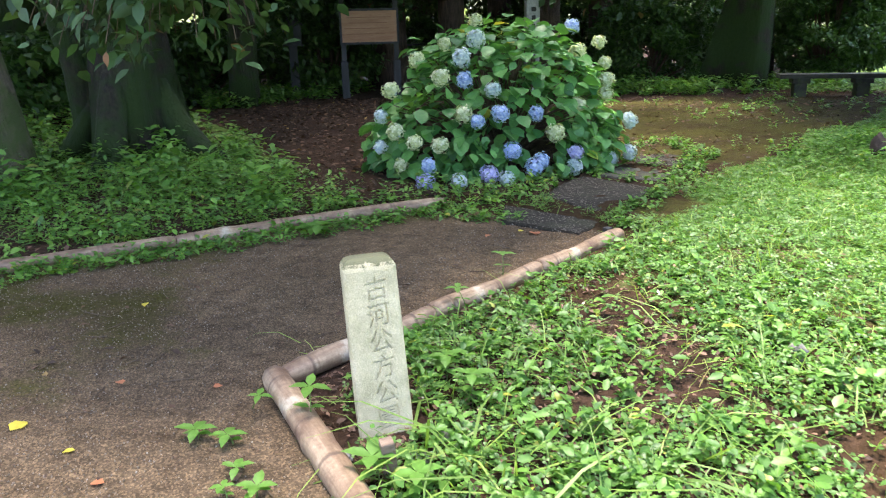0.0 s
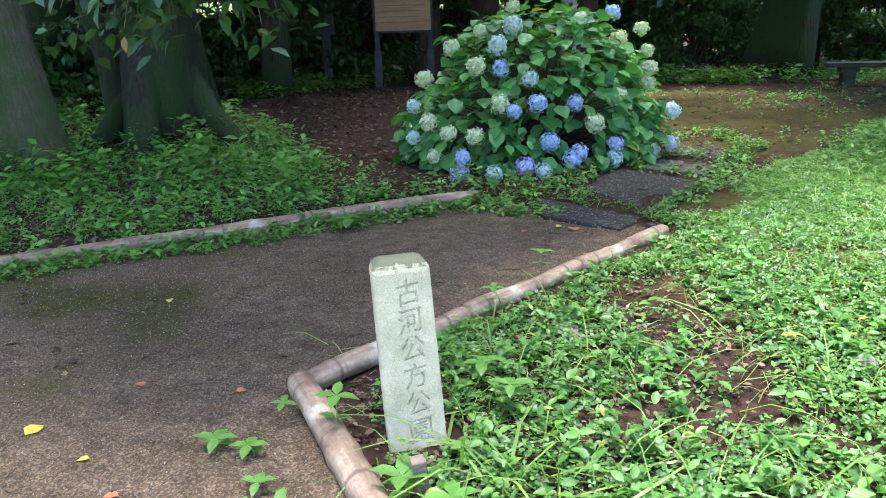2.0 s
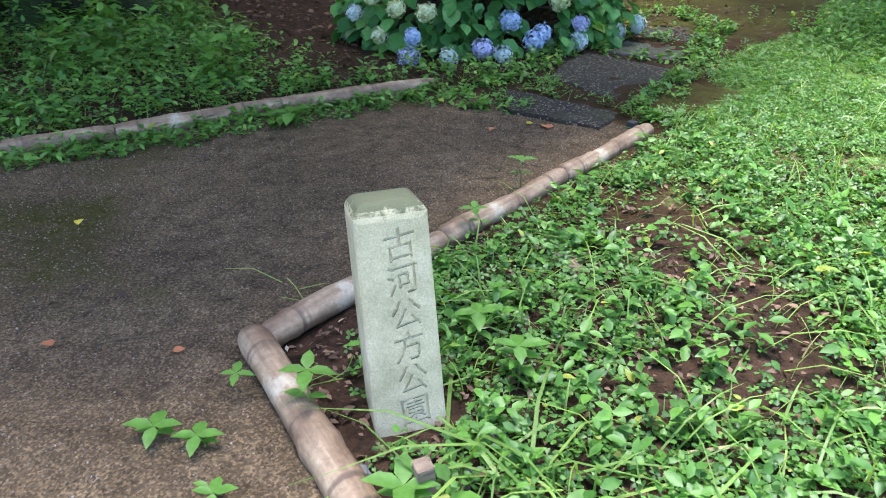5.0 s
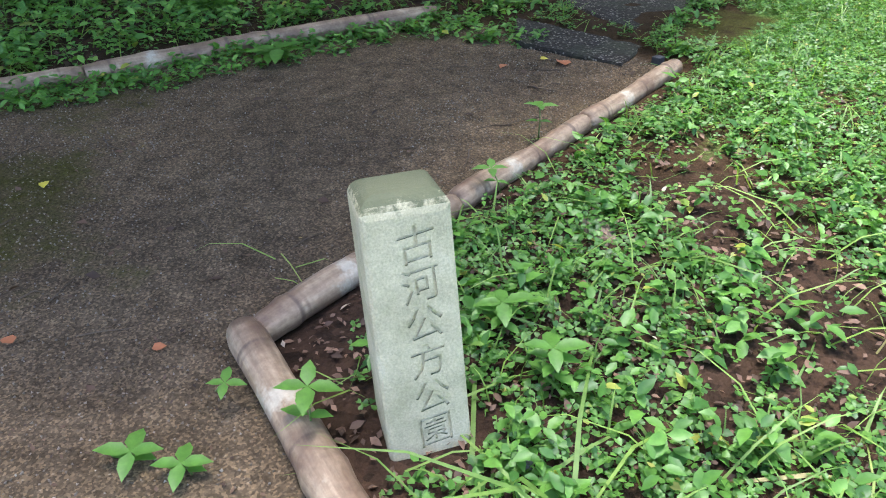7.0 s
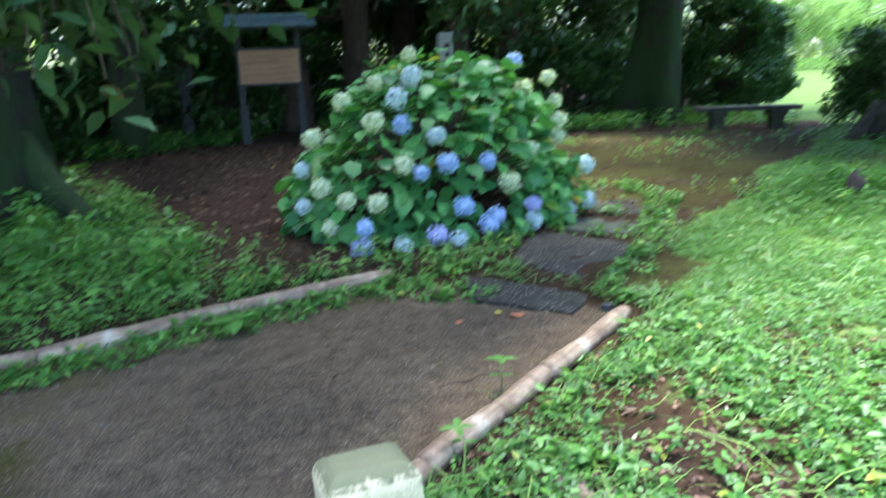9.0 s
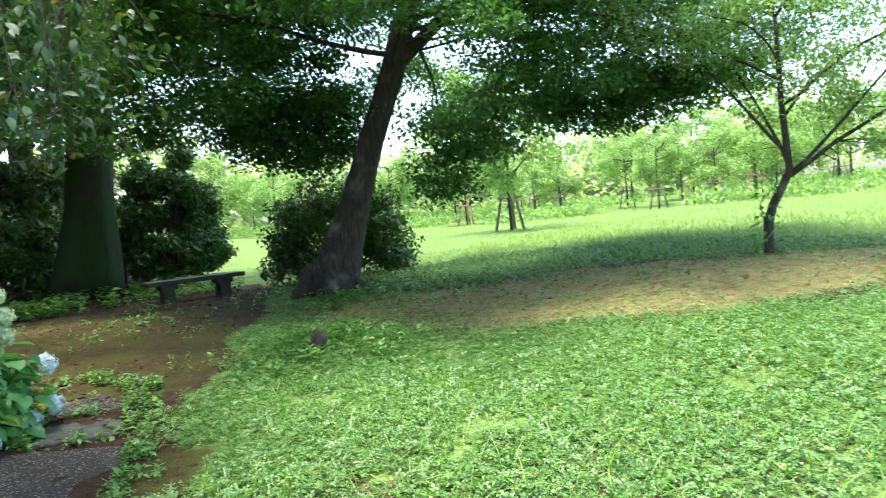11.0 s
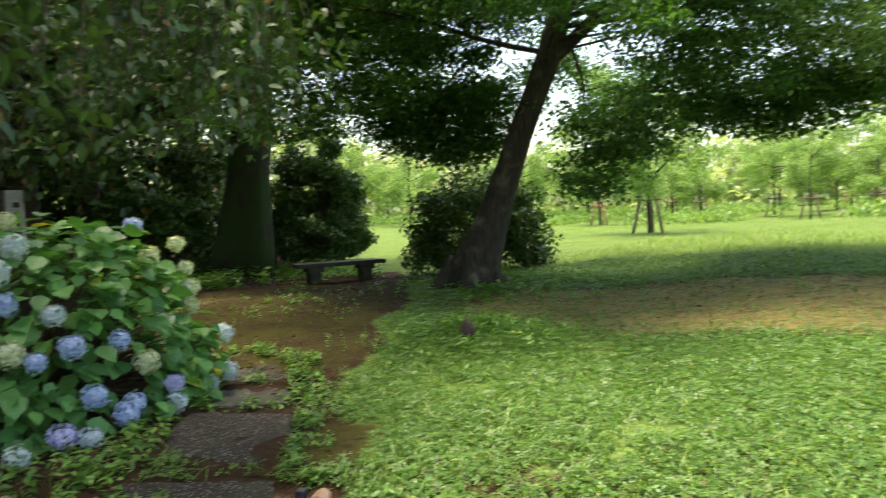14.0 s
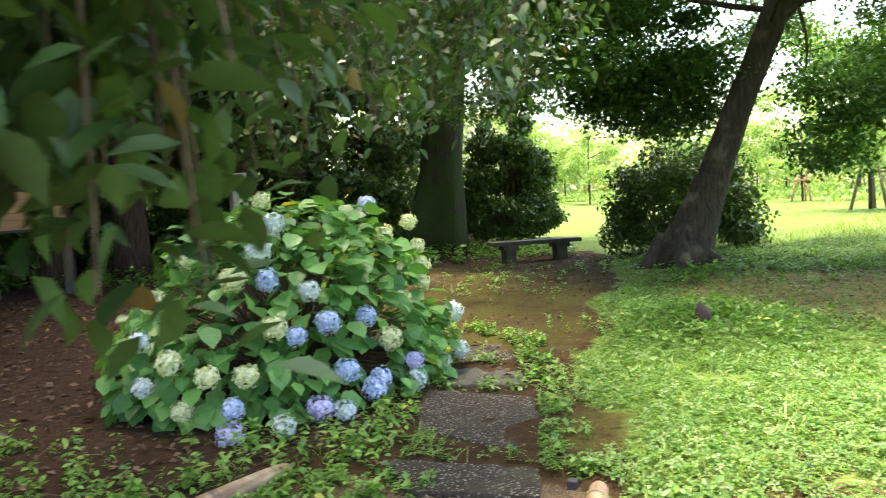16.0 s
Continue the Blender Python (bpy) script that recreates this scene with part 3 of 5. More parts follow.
# ---- edging poles, stone post, slabs ----
def edging(name, edge, radius, pieces, seed, label):
    """A run of round poles laid end to end on the ground; each pole is a part with knots."""
    rng = np.random.default_rng(seed)
    pts = resampled([(x, y, 0) for x, y in edge], pieces * 12 + 1)
    for p in pts:
        p[2] = land_at(p[0], p[1]) + radius * 0.72
    ob = thing(name, Matrix.Translation(pts[0]), label, "edging log", "path edging poles")
    for k in range(pieces):
        p = pts[k * 12:k * 12 + 13].copy()
        d = p[-1] - p[0]
        length = float(np.linalg.norm(d))
        q = resampled(p, 26)
        yaw = math.atan2(d[1], d[0])
        start = q[0].copy()
        c, s = math.cos(-yaw), math.sin(-yaw)
        rel = q - start
        loc = np.stack([rel[:, 0] * c - rel[:, 1] * s, rel[:, 0] * s + rel[:, 1] * c, rel[:, 2] + 0.006 * np.sin(np.linspace(0, 7, 26) + k)], 1)
        loc[0, 0] += 0.004
        loc[-1, 0] -= 0.004
        r = radius * (1 + 0.05 * np.sin(np.linspace(0, 9, 26) + seed + k)) * np.linspace(1.05, 0.94, 26)
        for knot in rng.integers(3, 23, 3):
            r[knot] *= 1.09
            r[knot + 1] *= 0.97
        r[0] *= 0.86
        r[-1] *= 0.86
        shape = tube(loc, r, 14, 0.018, seed * 7 + k)
        part("pole", shape, MAT["pole"], ob, "", Matrix.Translation(Vector(start - pts[0])) @ pose(0, 0, 0, rz=math.degrees(yaw)), True)
    return ob


edging("edging_log", LEFT_EDGE, 0.053, 4, 3, "long weathered round poles edging the dirt path")
edging("edging_log", RIGHT_EDGE, 0.049, 3, 5, "weathered round poles edging the grassy bank")
edging("edging_log", FRONT_EDGE, 0.055, 1, 9, "short brown-stained round pole closing the bank's corner")


def carved_text(body, size, depth):
    """Characters as a solid that can be cut out of stone."""
    c = bpy.data.curves.new("letters", "FONT")
    c.shear = 0.12
    c.body, c.size, c.extrude, c.align_x, c.align_y, c.resolution_u = body, size, depth, "CENTER", "CENTER", 2
    ob = new("letters", c)
    me = bpy.data.meshes.new_from_object(ob.evaluated_get(bpy.context.evaluated_depsgraph_get()))
    bpy.data.objects.remove(ob)
    bpy.data.curves.remove(c)
    return me


def stone_post():
    """A square stone post, leaning back a little, with characters cut into its front."""
    w, dp, h = 0.20, 0.19, 0.722
    bm = bmesh.new()
    bmesh.ops.create_cube(bm, size=1, matrix=Matrix.Translation((0, 0, h / 2 - 0.06)) @ Matrix.Diagonal((w, dp, h, 1)))
    for v in bm.verts:
        if v.co.z > 0.3:
            v.co.x *= 0.965
            v.co.y *= 0.95
    top = [e for e in bm.edges if all(v.co.z > 0.3 for v in e.verts)]
    bmesh.ops.bevel(bm, geom=top, offset=0.046, segments=5, affect="EDGES", profile=0.5)
    sides = [e for e in bm.edges if abs(e.verts[0].co.z - e.verts[1].co.z) > 0.3]
    bmesh.ops.bevel(bm, geom=sides, offset=0.015, segments=3, affect="EDGES", profile=0.5)
    body = bm_mesh("stone_marker", bm, MAT["stone"])
    ob = new("stone_marker", body)
    cutters = []
    for k, ch in enumerate("古河公方公園"):
        me = carved_text(ch, 0.09, 0.0048)
        c = new("cut", me)
        c.matrix_world = Matrix.Translation((0.012, -dp / 2 * (0.995 - 0.05 * (0.55 - 0.094 * k) / 0.64), 0.545 - 0.094 * k)) @ pose(0, 0, 0, rx=90.5) @ pose(0, 0, 0, rz=9)
        cutters.append(c)
        mod = ob.modifiers.new("cut", "BOOLEAN")
        mod.operation, mod.solver, mod.object = "DIFFERENCE", "EXACT", c
    dg = bpy.context.evaluated_depsgraph_get()
    dg.update()
    carved = bpy.data.meshes.new_from_object(ob.evaluated_get(dg))
    ob.modifiers.clear()
    for c in cutters:
        bpy.data.objects.remove(c)
    zs = [v.co.z for v in carved.vertices]
    if len(zs) > 50 and max(zs) - min(zs) > 0.7:
        ob.data = carved
        ob.data.materials.clear()
        ob.data.materials.append(MAT["stone"])
    return ob


marker = stone_post()
marker.matrix_world = pose(0.395, 2.452, 0.0, rx=-9.5, ry=-2.4, rz=12.5)
tagged(marker, "weathered pale granite post with carved characters and mossy top", "stone post")


def paving_slab(corners, top, label, material, seed):
    """A slab with rough edges, set in the ground."""
    rng = np.random.default_rng(seed)
    outline = resampled([(*c, 0) for c in corners + corners[:1]], 41)[:-1, :2]
    cx, cy = outline.mean(0)
    outline = outline + rng.normal(0, 0.008, outline.shape)
    bm = bmesh.new()
    low = [bm.verts.new((x - cx, y - cy, -0.10)) for x, y in outline]
    mid = [bm.verts.new((x - cx, y - cy, top - 0.012)) for x, y in outline]
    up = [bm.verts.new(((x - cx) * 0.975, (y - cy) * 0.975, top + rng.uniform(-0.002, 0.002))) for x, y in outline]
    n = len(low)
    for a, b in ((low, mid), (mid, up)):
        for i in range(n):
            bm.faces.new((a[i], a[(i + 1) % n], b[(i + 1) % n], b[i]))
    bm.faces.new(up)
    me = bm_mesh("paving_slab", bm, material)
    ob = new("paving_slab", me)
    ob.matrix_world = Matrix.Translation((cx, cy, land_at(cx, cy)))
    return tagged(ob, label, "paving slab", "stepping slabs beside the hydrangea")


paving_slab(SLABS[0], 0.03, "narrow washed-pebble concrete slab at the path's end", MAT["slab"], 1)
paving_slab(SLABS[1], 0.045, "large washed-pebble concrete slab with moss", MAT["slab"], 2)
paving_slab(SLABS[2], 0.035, "smooth dark grey stone slab", MAT["bench"], 3)
paving_slab(SLABS[3], 0.04, "washed-pebble concrete slab half under the hydrangea", MAT["slab"], 4)


# ---- trees ----
def rhombs(centres, radii, count, size, rng, template=SMALL, flat=0.7, droop=0.5):
    """Leaves scattered through clumps: centres (n, 3), a radius each, count leaves a clump."""
    n = len(centres)
    d = rng.normal(size=(n, count, 3))
    d /= np.linalg.norm(d, axis=2, keepdims=True)
    d *= (rng.uniform(0, 1, (n, count, 1)) ** 0.45)
    d[:, :, 2] *= flat
    p = (np.asarray(centres)[:, None] + d * np.asarray(radii).reshape(-1, 1, 1)).reshape(-1, 3)
    m = len(p)
    return scattered(template, p, rng.uniform(0, 6.283, m), rng.normal(-droop, 0.55, m), rng.normal(0, 0.6, m), size * rng.uniform(0.65, 1.3, m))


def branch(rng, start, way, length, radius, bend=0.25, lift=0.1, n=6):
    pts, d = [np.array(start, float)], np.array(way, float)
    d /= np.linalg.norm(d)
    for k in range(n - 1):
        d = d + rng.normal(0, bend / n * 1.5, 3) + np.array([0, 0, lift / n])
        d /= np.linalg.norm(d)
        pts.append(pts[-1] + d * length / (n - 1))
    return np.array(pts), np.linspace(radius, radius * 0.3, n)


def limbs(rng, trunk, radii, spec, twigs=5, twig_len=1.2, segs=7):
    """Limbs off a trunk. spec: rows of where along it (0 to 1), compass angle, rise, length, radius. Returns tubes and twig ends."""
    tubes, ends = [], []
    for at, az, rise, length, rad in spec:
        k = at * (len(trunk) - 1)
        start = trunk[int(k)] + (trunk[min(int(k) + 1, len(trunk) - 1)] - trunk[int(k)]) * (k - int(k))
        way = (math.sin(radians(az)) * math.cos(radians(rise)), math.cos(radians(az)) * math.cos(radians(rise)), math.sin(radians(rise)))
        p, r = branch(rng, start, way, length, rad, 0.5, -0.1, 8)
        tubes.append(tube(p, r, segs, 0.04, int(rng.integers(1e6))))
        for j in range(twigs):
            s = p[2 + int(rng.integers(0, 6))]
            side = rng.normal(0, 1, 3)
            side[2] *= 0.5
            q, t = branch(rng, s, np.array(way) * 0.8 + side, twig_len * rng.uniform(0.6, 1.3), rad * 0.28, 0.6, -0.25, 5)
            tubes.append(tube(q, t, 4, 0.0, 1, False))
            ends += [q[2], q[3], q[4]]
        ends += [p[-1], p[-2]]
    return tubes, np.array(ends)


def tree(name, pts, radii, bark, spec, leaf_mat, leaf, clump, per, label, category="tree", seed=1, segs=16, twigs=5, twig_len=1.2, flute=0.0, extra=None, droop=0.5, group="", stems=(), flat=0.6):
    """A tree: a trunk along points, limbs, and a crown of leaves round the twig ends."""
    rng = np.random.default_rng(seed)
    base = np.array(pts[0], float)
    fine = resampled(pts, 14)
    s = np.linspace(0, 1, len(radii))
    trunk_r = np.interp(np.linspace(0, 1, 14), s, radii)
    ob = thing(name, Matrix.Translation(base), label, category, group)
    tubes = [tube(fine - base, trunk_r, segs, 0.03, seed, True, flute)]
    for sp, sr in stems:
        f = resampled(sp, 10)
        tubes.append(tube(f - base, np.interp(np.linspace(0, 1, 10), np.linspace(0, 1, len(sr)), sr), 10, 0.04, seed + 5, True, 0.1))
    more, ends = limbs(rng, fine - base, trunk_r, spec, twigs, twig_len)
    part("trunk", joined(tubes), bark, ob, "", None, True)
    if more:
        tagged(part("branchwork", joined(more), bark, ob, "", None, True), kind="stuff")
    if extra is not None:
        ends = np.concatenate([ends, np.asarray(extra) - base]) if len(ends) else np.asarray(extra) - base
    if len(ends):
        crown = rhombs(ends, clump * rng.uniform(0.6, 1.2, len(ends)), per, leaf, rng, SMALL, flat, droop)
        tagged(part("crown", crown, leaf_mat, ob), kind="stuff")
    return ob


def drooping_sprays(rng, spots):
    """Leaf clumps in hanging sprays. spots: rows of x, y, the top and the tip's height."""
    out = []
    for x, y, top, tip in spots:
        n = int((top - tip) / 0.16) + 3
        f = np.linspace(0, 1, n)
        out.append(np.stack([x + rng.normal(0, 0.30, n) * (1.1 - f), y + rng.normal(0, 0.30, n) * (1.1 - f), top + (tip + 0.3 - top) * f], 1))
    return np.concatenate(out)


# the leaning tree by the bench
rngA = np.random.default_rng(40)
specA = [(0.55, 125, 38, 5.0, 0.13), (0.62, 60, 12, 5.0, 0.05), (0.55, 215, 10, 4.6, 0.045), (0.58, 300, 12, 4.2, 0.05), (0.66, 160, 14, 5.2, 0.05), (0.70, 255, 16, 4.8, 0.05),
         (0.75, 20, 18, 4.6, 0.05), (0.78, 120, 8, 5.6, 0.05), (0.82, 200, 22, 5.0, 0.06), (0.86, 330, 25, 4.4, 0.06), (0.9, 80, 25, 4.8, 0.06), (0.92, 150, 30, 4.6, 0.06),
         (0.95, 260, 35, 4.2, 0.06), (1.0, 30, 55, 3.2, 0.07), (1.0, 190, 50, 3.4, 0.07), (0.58, 140, 8, 4.8, 0.025), (0.6, 95, 8, 4.2, 0.025), (0.6, 185, 8, 5.0, 0.04), (0.64, 130, 10, 6.2, 0.05),
         (0.7, 285, 10, 5.0, 0.045), (0.68, 235, 8, 5.2, 0.045), (0.8, 320, 12, 5, 0.05), (0.72, 145, 6, 6.0, 0.05)]
tree("leaning_tree", [(7.98, 10.9, 0.1), (8.1, 10.76, 0.5), (8.34, 10.5, 1.42), (8.69, 10.17, 2.76), (8.98, 9.91, 3.7), (9.25, 9.66, 4.8), (9.9, 9.3, 6.8)], [0.45, 0.31, 0.235, 0.21, 0.205, 0.2, 0.2, 0.19, 0.18, 0.16, 0.14, 0.11],
     MAT["bark"], specA, MAT["maple"], 0.092, 0.70, 250, "leaning broad-leaved tree with dark bark and wide low crown", seed=41, segs=22, twigs=7, twig_len=1.6, flute=0.35, flat=0.34, droop=0.25,
     stems=[([(7.95, 10.72, 0.75), (7.78, 10.55, 0.3), (7.5, 10.25, 0.02)], [0.10, 0.14, 0.07]), ([(8.12, 10.72, 0.7), (8.3, 10.5, 0.3), (8.65, 10.2, 0.03)], [0.09, 0.13, 0.06]),
            ([(7.82, 10.98, 0.7), (7.6, 11.05, 0.28), (7.25, 11.15, 0.02)], [0.10, 0.13, 0.06])],
     extra=np.concatenate([np.stack([rngA.uniform(5.2, 9.6, 210), rngA.uniform(10.4, 16.0, 210), rngA.uniform(3.0, 6.2, 210)], 1),
                           np.stack([rngA.uniform(9.5, 13.8, 75), rngA.uniform(5.2, 9.6, 75), rngA.uniform(2.9, 5.4, 75)], 1),
                           drooping_sprays(rngA, [(8.9, 8.9, 2.9, 1.35), (9.2, 8.4, 3.0, 1.9), (10.2, 7.6, 3.2, 2.3), (10.7, 6.9, 3.2, 2.2), (10.9, 6.3, 3.2, 2.3), (11.1, 5.8, 3.3, 2.6), (7.8, 11.9, 3.5, 2.2), (8.1, 11.5, 3.6, 2.1), (8.35, 11.2, 3.5, 2.0), (8.6, 10.9, 3.5, 2.2), (7.5, 12.4, 3.5, 2.6)])]))

# big tree behind the bench
specB = [(0.5, 80, 35, 5.5, 0.22), (0.6, 250, 25, 4.5, 0.15), (0.65, 170, 20, 5.0, 0.14), (0.75, 20, 30, 4, 0.12), (0.8, 120, 25, 5, 0.12), (0.9, 220, 35, 4.4, 0.1), (1.0, 300, 45, 4, 0.1), (1.0, 90, 50, 4, 0.1), (0.7, 140, 8, 4.5, 0.1)]
tree("large_tree", [(7.6, 18.9, 0.0), (7.75, 18.85, 1.5), (7.95, 18.75, 3.9), (8.1, 18.7, 5.2), (8.2, 18.6, 9)], [0.85, 0.56, 0.47, 0.44, 0.25],
     MAT["bark_moss"], specB, MAT["maple"], 0.2, 1.0, 110, "large mossy tree standing behind the bench", seed=52, segs=18, flute=0.25, twig_len=1.8)

# two big trees left of the path
spec1 = [(0.7, 150, 18, 5.0, 0.14), (0.75, 90, 22, 5.2, 0.14), (0.8, 200, 25, 4.5, 0.12), (0.85, 40, 25, 4.5, 0.12), (0.9, 120, 35, 5, 0.12), (0.95, 270, 30, 4.5, 0.1), (1.0, 330, 45, 4, 0.1), (1.0, 170, 50, 4, 0.1)]
tree("large_tree", [(-3.2, 8.85, -0.05), (-3.2, 8.85, 0.5), (-3.2, 8.8, 1.2), (-3.15, 8.8, 3.2), (-3.0, 8.7, 7.5)], [0.56, 0.38, 0.36, 0.35, 0.22],
     MAT["bark_moss"], spec1, MAT["glossy_leaf"], 0.13, 0.8, 190, "huge moss-grown tree with spreading roots beside the path", seed=61, segs=22, flute=0.45, twig_len=1.6, flat=0.5, droop=0.7,
     # 120 clumps shade the clearing; 80 unseen ones are added to shade limb, path.
     extra=np.stack([rngA.uniform(-3.5, 4.6, 120), rngA.uniform(7.2, 14.0, 120), rngA.uniform(4.1, 7.2, 120)], 1).tolist() + np.stack([rngA.uniform(-4.5, 0.6, 80), rngA.uniform(3.4, 7.2, 80), rngA.uniform(4.6, 7.2, 80)], 1).tolist(),
     stems=[([(-3.72, 8.62, 0.0), (-3.66, 8.58, 0.9), (-3.85, 8.5, 2.0), (-4.3, 8.3, 5.0)], [0.16, 0.12, 0.13, 0.09]),
            ([(-2.85, 8.8, 0.95), (-2.65, 8.7, 0.45), (-2.3, 8.55, 0.15), (-1.9, 8.45, -0.03)], [0.10, 0.16, 0.12, 0.06]), ([(-3.2, 8.55, 1.35), (-3.22, 8.32, 0.75), (-3.2, 8.1, 0.3), (-3.15, 7.9, -0.06)], [0.10, 0.15, 0.17, 0.22]),
            ([(-3.5, 8.6, 0.8), (-3.75, 8.4, 0.3), (-4.1, 8.2, -0.02)], [0.08, 0.12, 0.06])])
tree("large_tree", [(-4.13, 7.25, -0.05), (-4.2, 7.25, 0.9), (-4.3, 7.3, 2.2), (-4.5, 7.4, 6.5)], [0.46, 0.36, 0.33, 0.2],
     MAT["bark_pale"], [(0.7, 200, 20, 4.5, 0.12), (0.8, 120, 25, 4.5, 0.12), (0.9, 260, 30, 4, 0.1), (1.0, 40, 45, 4, 0.1), (1.0, 150, 40, 4, 0.1)],
     MAT["glossy_leaf"], 0.22, 0.95, 100, "tree with pale lichen-spotted bark beside the path", seed=67, segs=18, flute=0.3, twig_len=1.6)

# small tree on the lawn
tree("small_tree", [(10.8, 4.75, 0.33), (10.8, 4.74, 0.96), (10.89, 4.45, 1.52), (10.87, 4.5, 2.4), (10.8, 4.5, 3.6)], [0.07, 0.06, 0.05, 0.036, 0.024],
     MAT["bark"], [(0.35, 150, 32, 2.8, 0.035), (0.36, 170, 45, 2.4, 0.03), (0.4, 60, 50, 2.2, 0.03), (0.45, 330, 50, 2.0, 0.028), (0.6, 110, 40, 2.2, 0.025), (0.65, 200, 25, 2.2, 0.025), (0.75, 0, 45, 2, 0.02), (0.8, 260, 40, 2, 0.02), (1, 60, 60, 1.6, 0.02), (1, 180, 50, 1.6, 0.02)],
     MAT["young"], 0.062, 0.46, 95, "slender young tree with thin open crown on the lawn", seed=71, segs=8, twigs=5, twig_len=0.9,
     extra=np.stack([rngA.uniform(9.3, 12.3, 110), rngA.uniform(2.6, 6.4, 110), rngA.uniform(3.3, 5.2, 110)], 1))


# ---- wood behind the clearing ----
def forest():
    rng = np.random.default_rng(90)
    spots = [(-3.85, 15.7, 0.22, "bark_moss"), (-1.1, 20.5, 0.36, "bark_red"), (0.5, 20.2, 0.30, "bark_red"), (3.0, 19.5, 0.25, "bark_red"), (4.6, 21.0, 0.28, "bark_red"), (-5.5, 19, 0.3, "bark_moss"),
             (-7.5, 14, 0.35, "bark_moss"), (-7, 10.5, 0.3, "bark_moss"), (1.9, 23, 0.3, "bark_red"), (-3, 24, 0.35, "bark_red"), (5.8, 24, 0.3, "bark_moss"), (-9, 20, 0.4, "bark_moss"), (-9.5, 7.5, 0.35, "bark_moss"), (-12, 14, 0.4, "bark_moss"), (-0.5, 27, 0.35, "bark_red"), (3.5, 28, 0.35, "bark_red"), (-6.5, 27, 0.35, "bark_moss"), (9.5, 27, 0.35, "bark_moss")]
    for k, (x, y, r, b) in enumerate(spots):
        lean = rng.normal(0, 0.25, 2)
        spec = [(rng.uniform(0.28, 1.0), rng.uniform(0, 360), rng.uniform(-6, 28), rng.uniform(2.2, 4.0), 0.07) for _ in range(11)]
        tree("forest_tree", [(x, y, -0.05), (x + lean[0] * 0.3, y + lean[1] * 0.3, 2.5), (x + lean[0], y + lean[1], 9.5)], [r * 1.35, r, r * 0.5], MAT[b], spec, MAT["glossy_leaf"], 0.22, 1.1, 95,
             "tall forest tree with bare dark trunk" if b == "bark_red" else "mossy forest tree with a dense evergreen crown", seed=100 + k, segs=12, twigs=4, twig_len=1.6, flute=0.15, group="trees of the dark wood")


forest()


def shrub(at, radii, count, leaf, material, label, seed, clumps=60, name="bush"):
    """A round bush: stems fanning out from the foot and leaf clumps over an uneven dome."""
    rng = np.random.default_rng(seed)
    x, y = at
    ob = thing(name, Matrix.Translation((x, y, land_at(x, y))), label, "bush")
    d = rng.normal(size=(clumps, 3))
    d[:, 2] = np.abs(d[:, 2])
    d /= np.linalg.norm(d, axis=1)[:, None]
    c = d * np.array(radii) * (rng.uniform(0.45, 1.0, (clumps, 1)) ** 0.5) + np.array([0, 0, radii[2] * 0.12])
    stems = [tube(np.array([[0, 0, -0.05], p * 0.5 + rng.normal(0, 0.05, 3), p]), [0.035, 0.02, 0.008], 5) for p in c[::2]]
    tagged(part("stemwork", joined(stems), MAT["twig"], ob), kind="stuff")
    tagged(part("foliage", rhombs(c, np.full(clumps, min(radii) * 0.30) * rng.uniform(0.7, 1.3, clumps), count, leaf, rng), material, ob), kind="stuff")
    return ob


shrub((10.6, 13.5), (1.5, 1.5, 2.1), 240, 0.10, MAT["bush"], "dense dark evergreen bush behind the leaning tree", 201, 90)
shrub((9.9, 19.2), (1.35, 1.2, 3.3), 260, 0.13, MAT["bush"], "tall dark evergreen bush beside the large tree", 202, 90)
shrub((11.2, 20.4), (0.9, 1.0, 2.2), 200, 0.13, MAT["bush"], "dark evergreen bush at the wood's edge", 203, 40)
shrub((5.6, 19.6), (1.6, 1.3, 2.0), 200, 0.14, MAT["bush"], "shaded bush at the wood's edge", 204, 60)
for k, (x, y, rx, rz) in enumerate([(-6.6, 12.6, 1.6, 1.3), (-5.3, 17.2, 1.5, 1.6), (-2.7, 19.4, 1.3, 2.4), (-0.4, 22.5, 1.8, 1.6), (2.4, 21.4, 1.6, 1.8), (4.2, 23.2, 2.0, 3.0), (-7.4, 16.2, 1.8, 2.2), (-9, 11, 1.8, 2.0), (7.0, 23.5, 2.4, 3.4), (-4.6, 22.5, 2.2, 2.6), (1, 26, 2.6, 3.6), (-9, 17, 2.4, 3)]):
    shrub((x, y), (rx, rx, rz), 110, 0.18, MAT["bush"], "shaded undergrowth bush among the trunks", 210 + k, 60)


def ivy():
    rng = np.random.default_rng(77)
    ob = thing("climbing_vine", Matrix.Translation((10.8, 4.75, land_at(10.8, 4.75))), "leafy green vine climbing the young tree's trunk", "vine")
    n = 130
    h = rng.uniform(0.0, 1.25, n)
    r = 0.08 + 0.22 * np.exp(-h * 2.2) * rng.uniform(0.3, 1, n)
    a = rng.uniform(0, 6.283, n)
    p = np.stack([np.cos(a) * r, np.sin(a) * r, h], 1)
    tagged(part("foliage", scattered(LEAF, p, a - 1.57, rng.normal(-0.4, 0.4, n), rng.normal(0, 0.4, n), rng.uniform(0.06, 0.13, n)), MAT["weed"], ob), kind="stuff")
    coil = np.linspace(0, 1, 24)
    part("stem", tube(np.stack([0.085 * np.cos(coil * 14), 0.085 * np.sin(coil * 14), coil * 1.25 - 0.03], 1), np.linspace(0.012, 0.006, 24), 5), MAT["green_stem"], ob)


ivy()


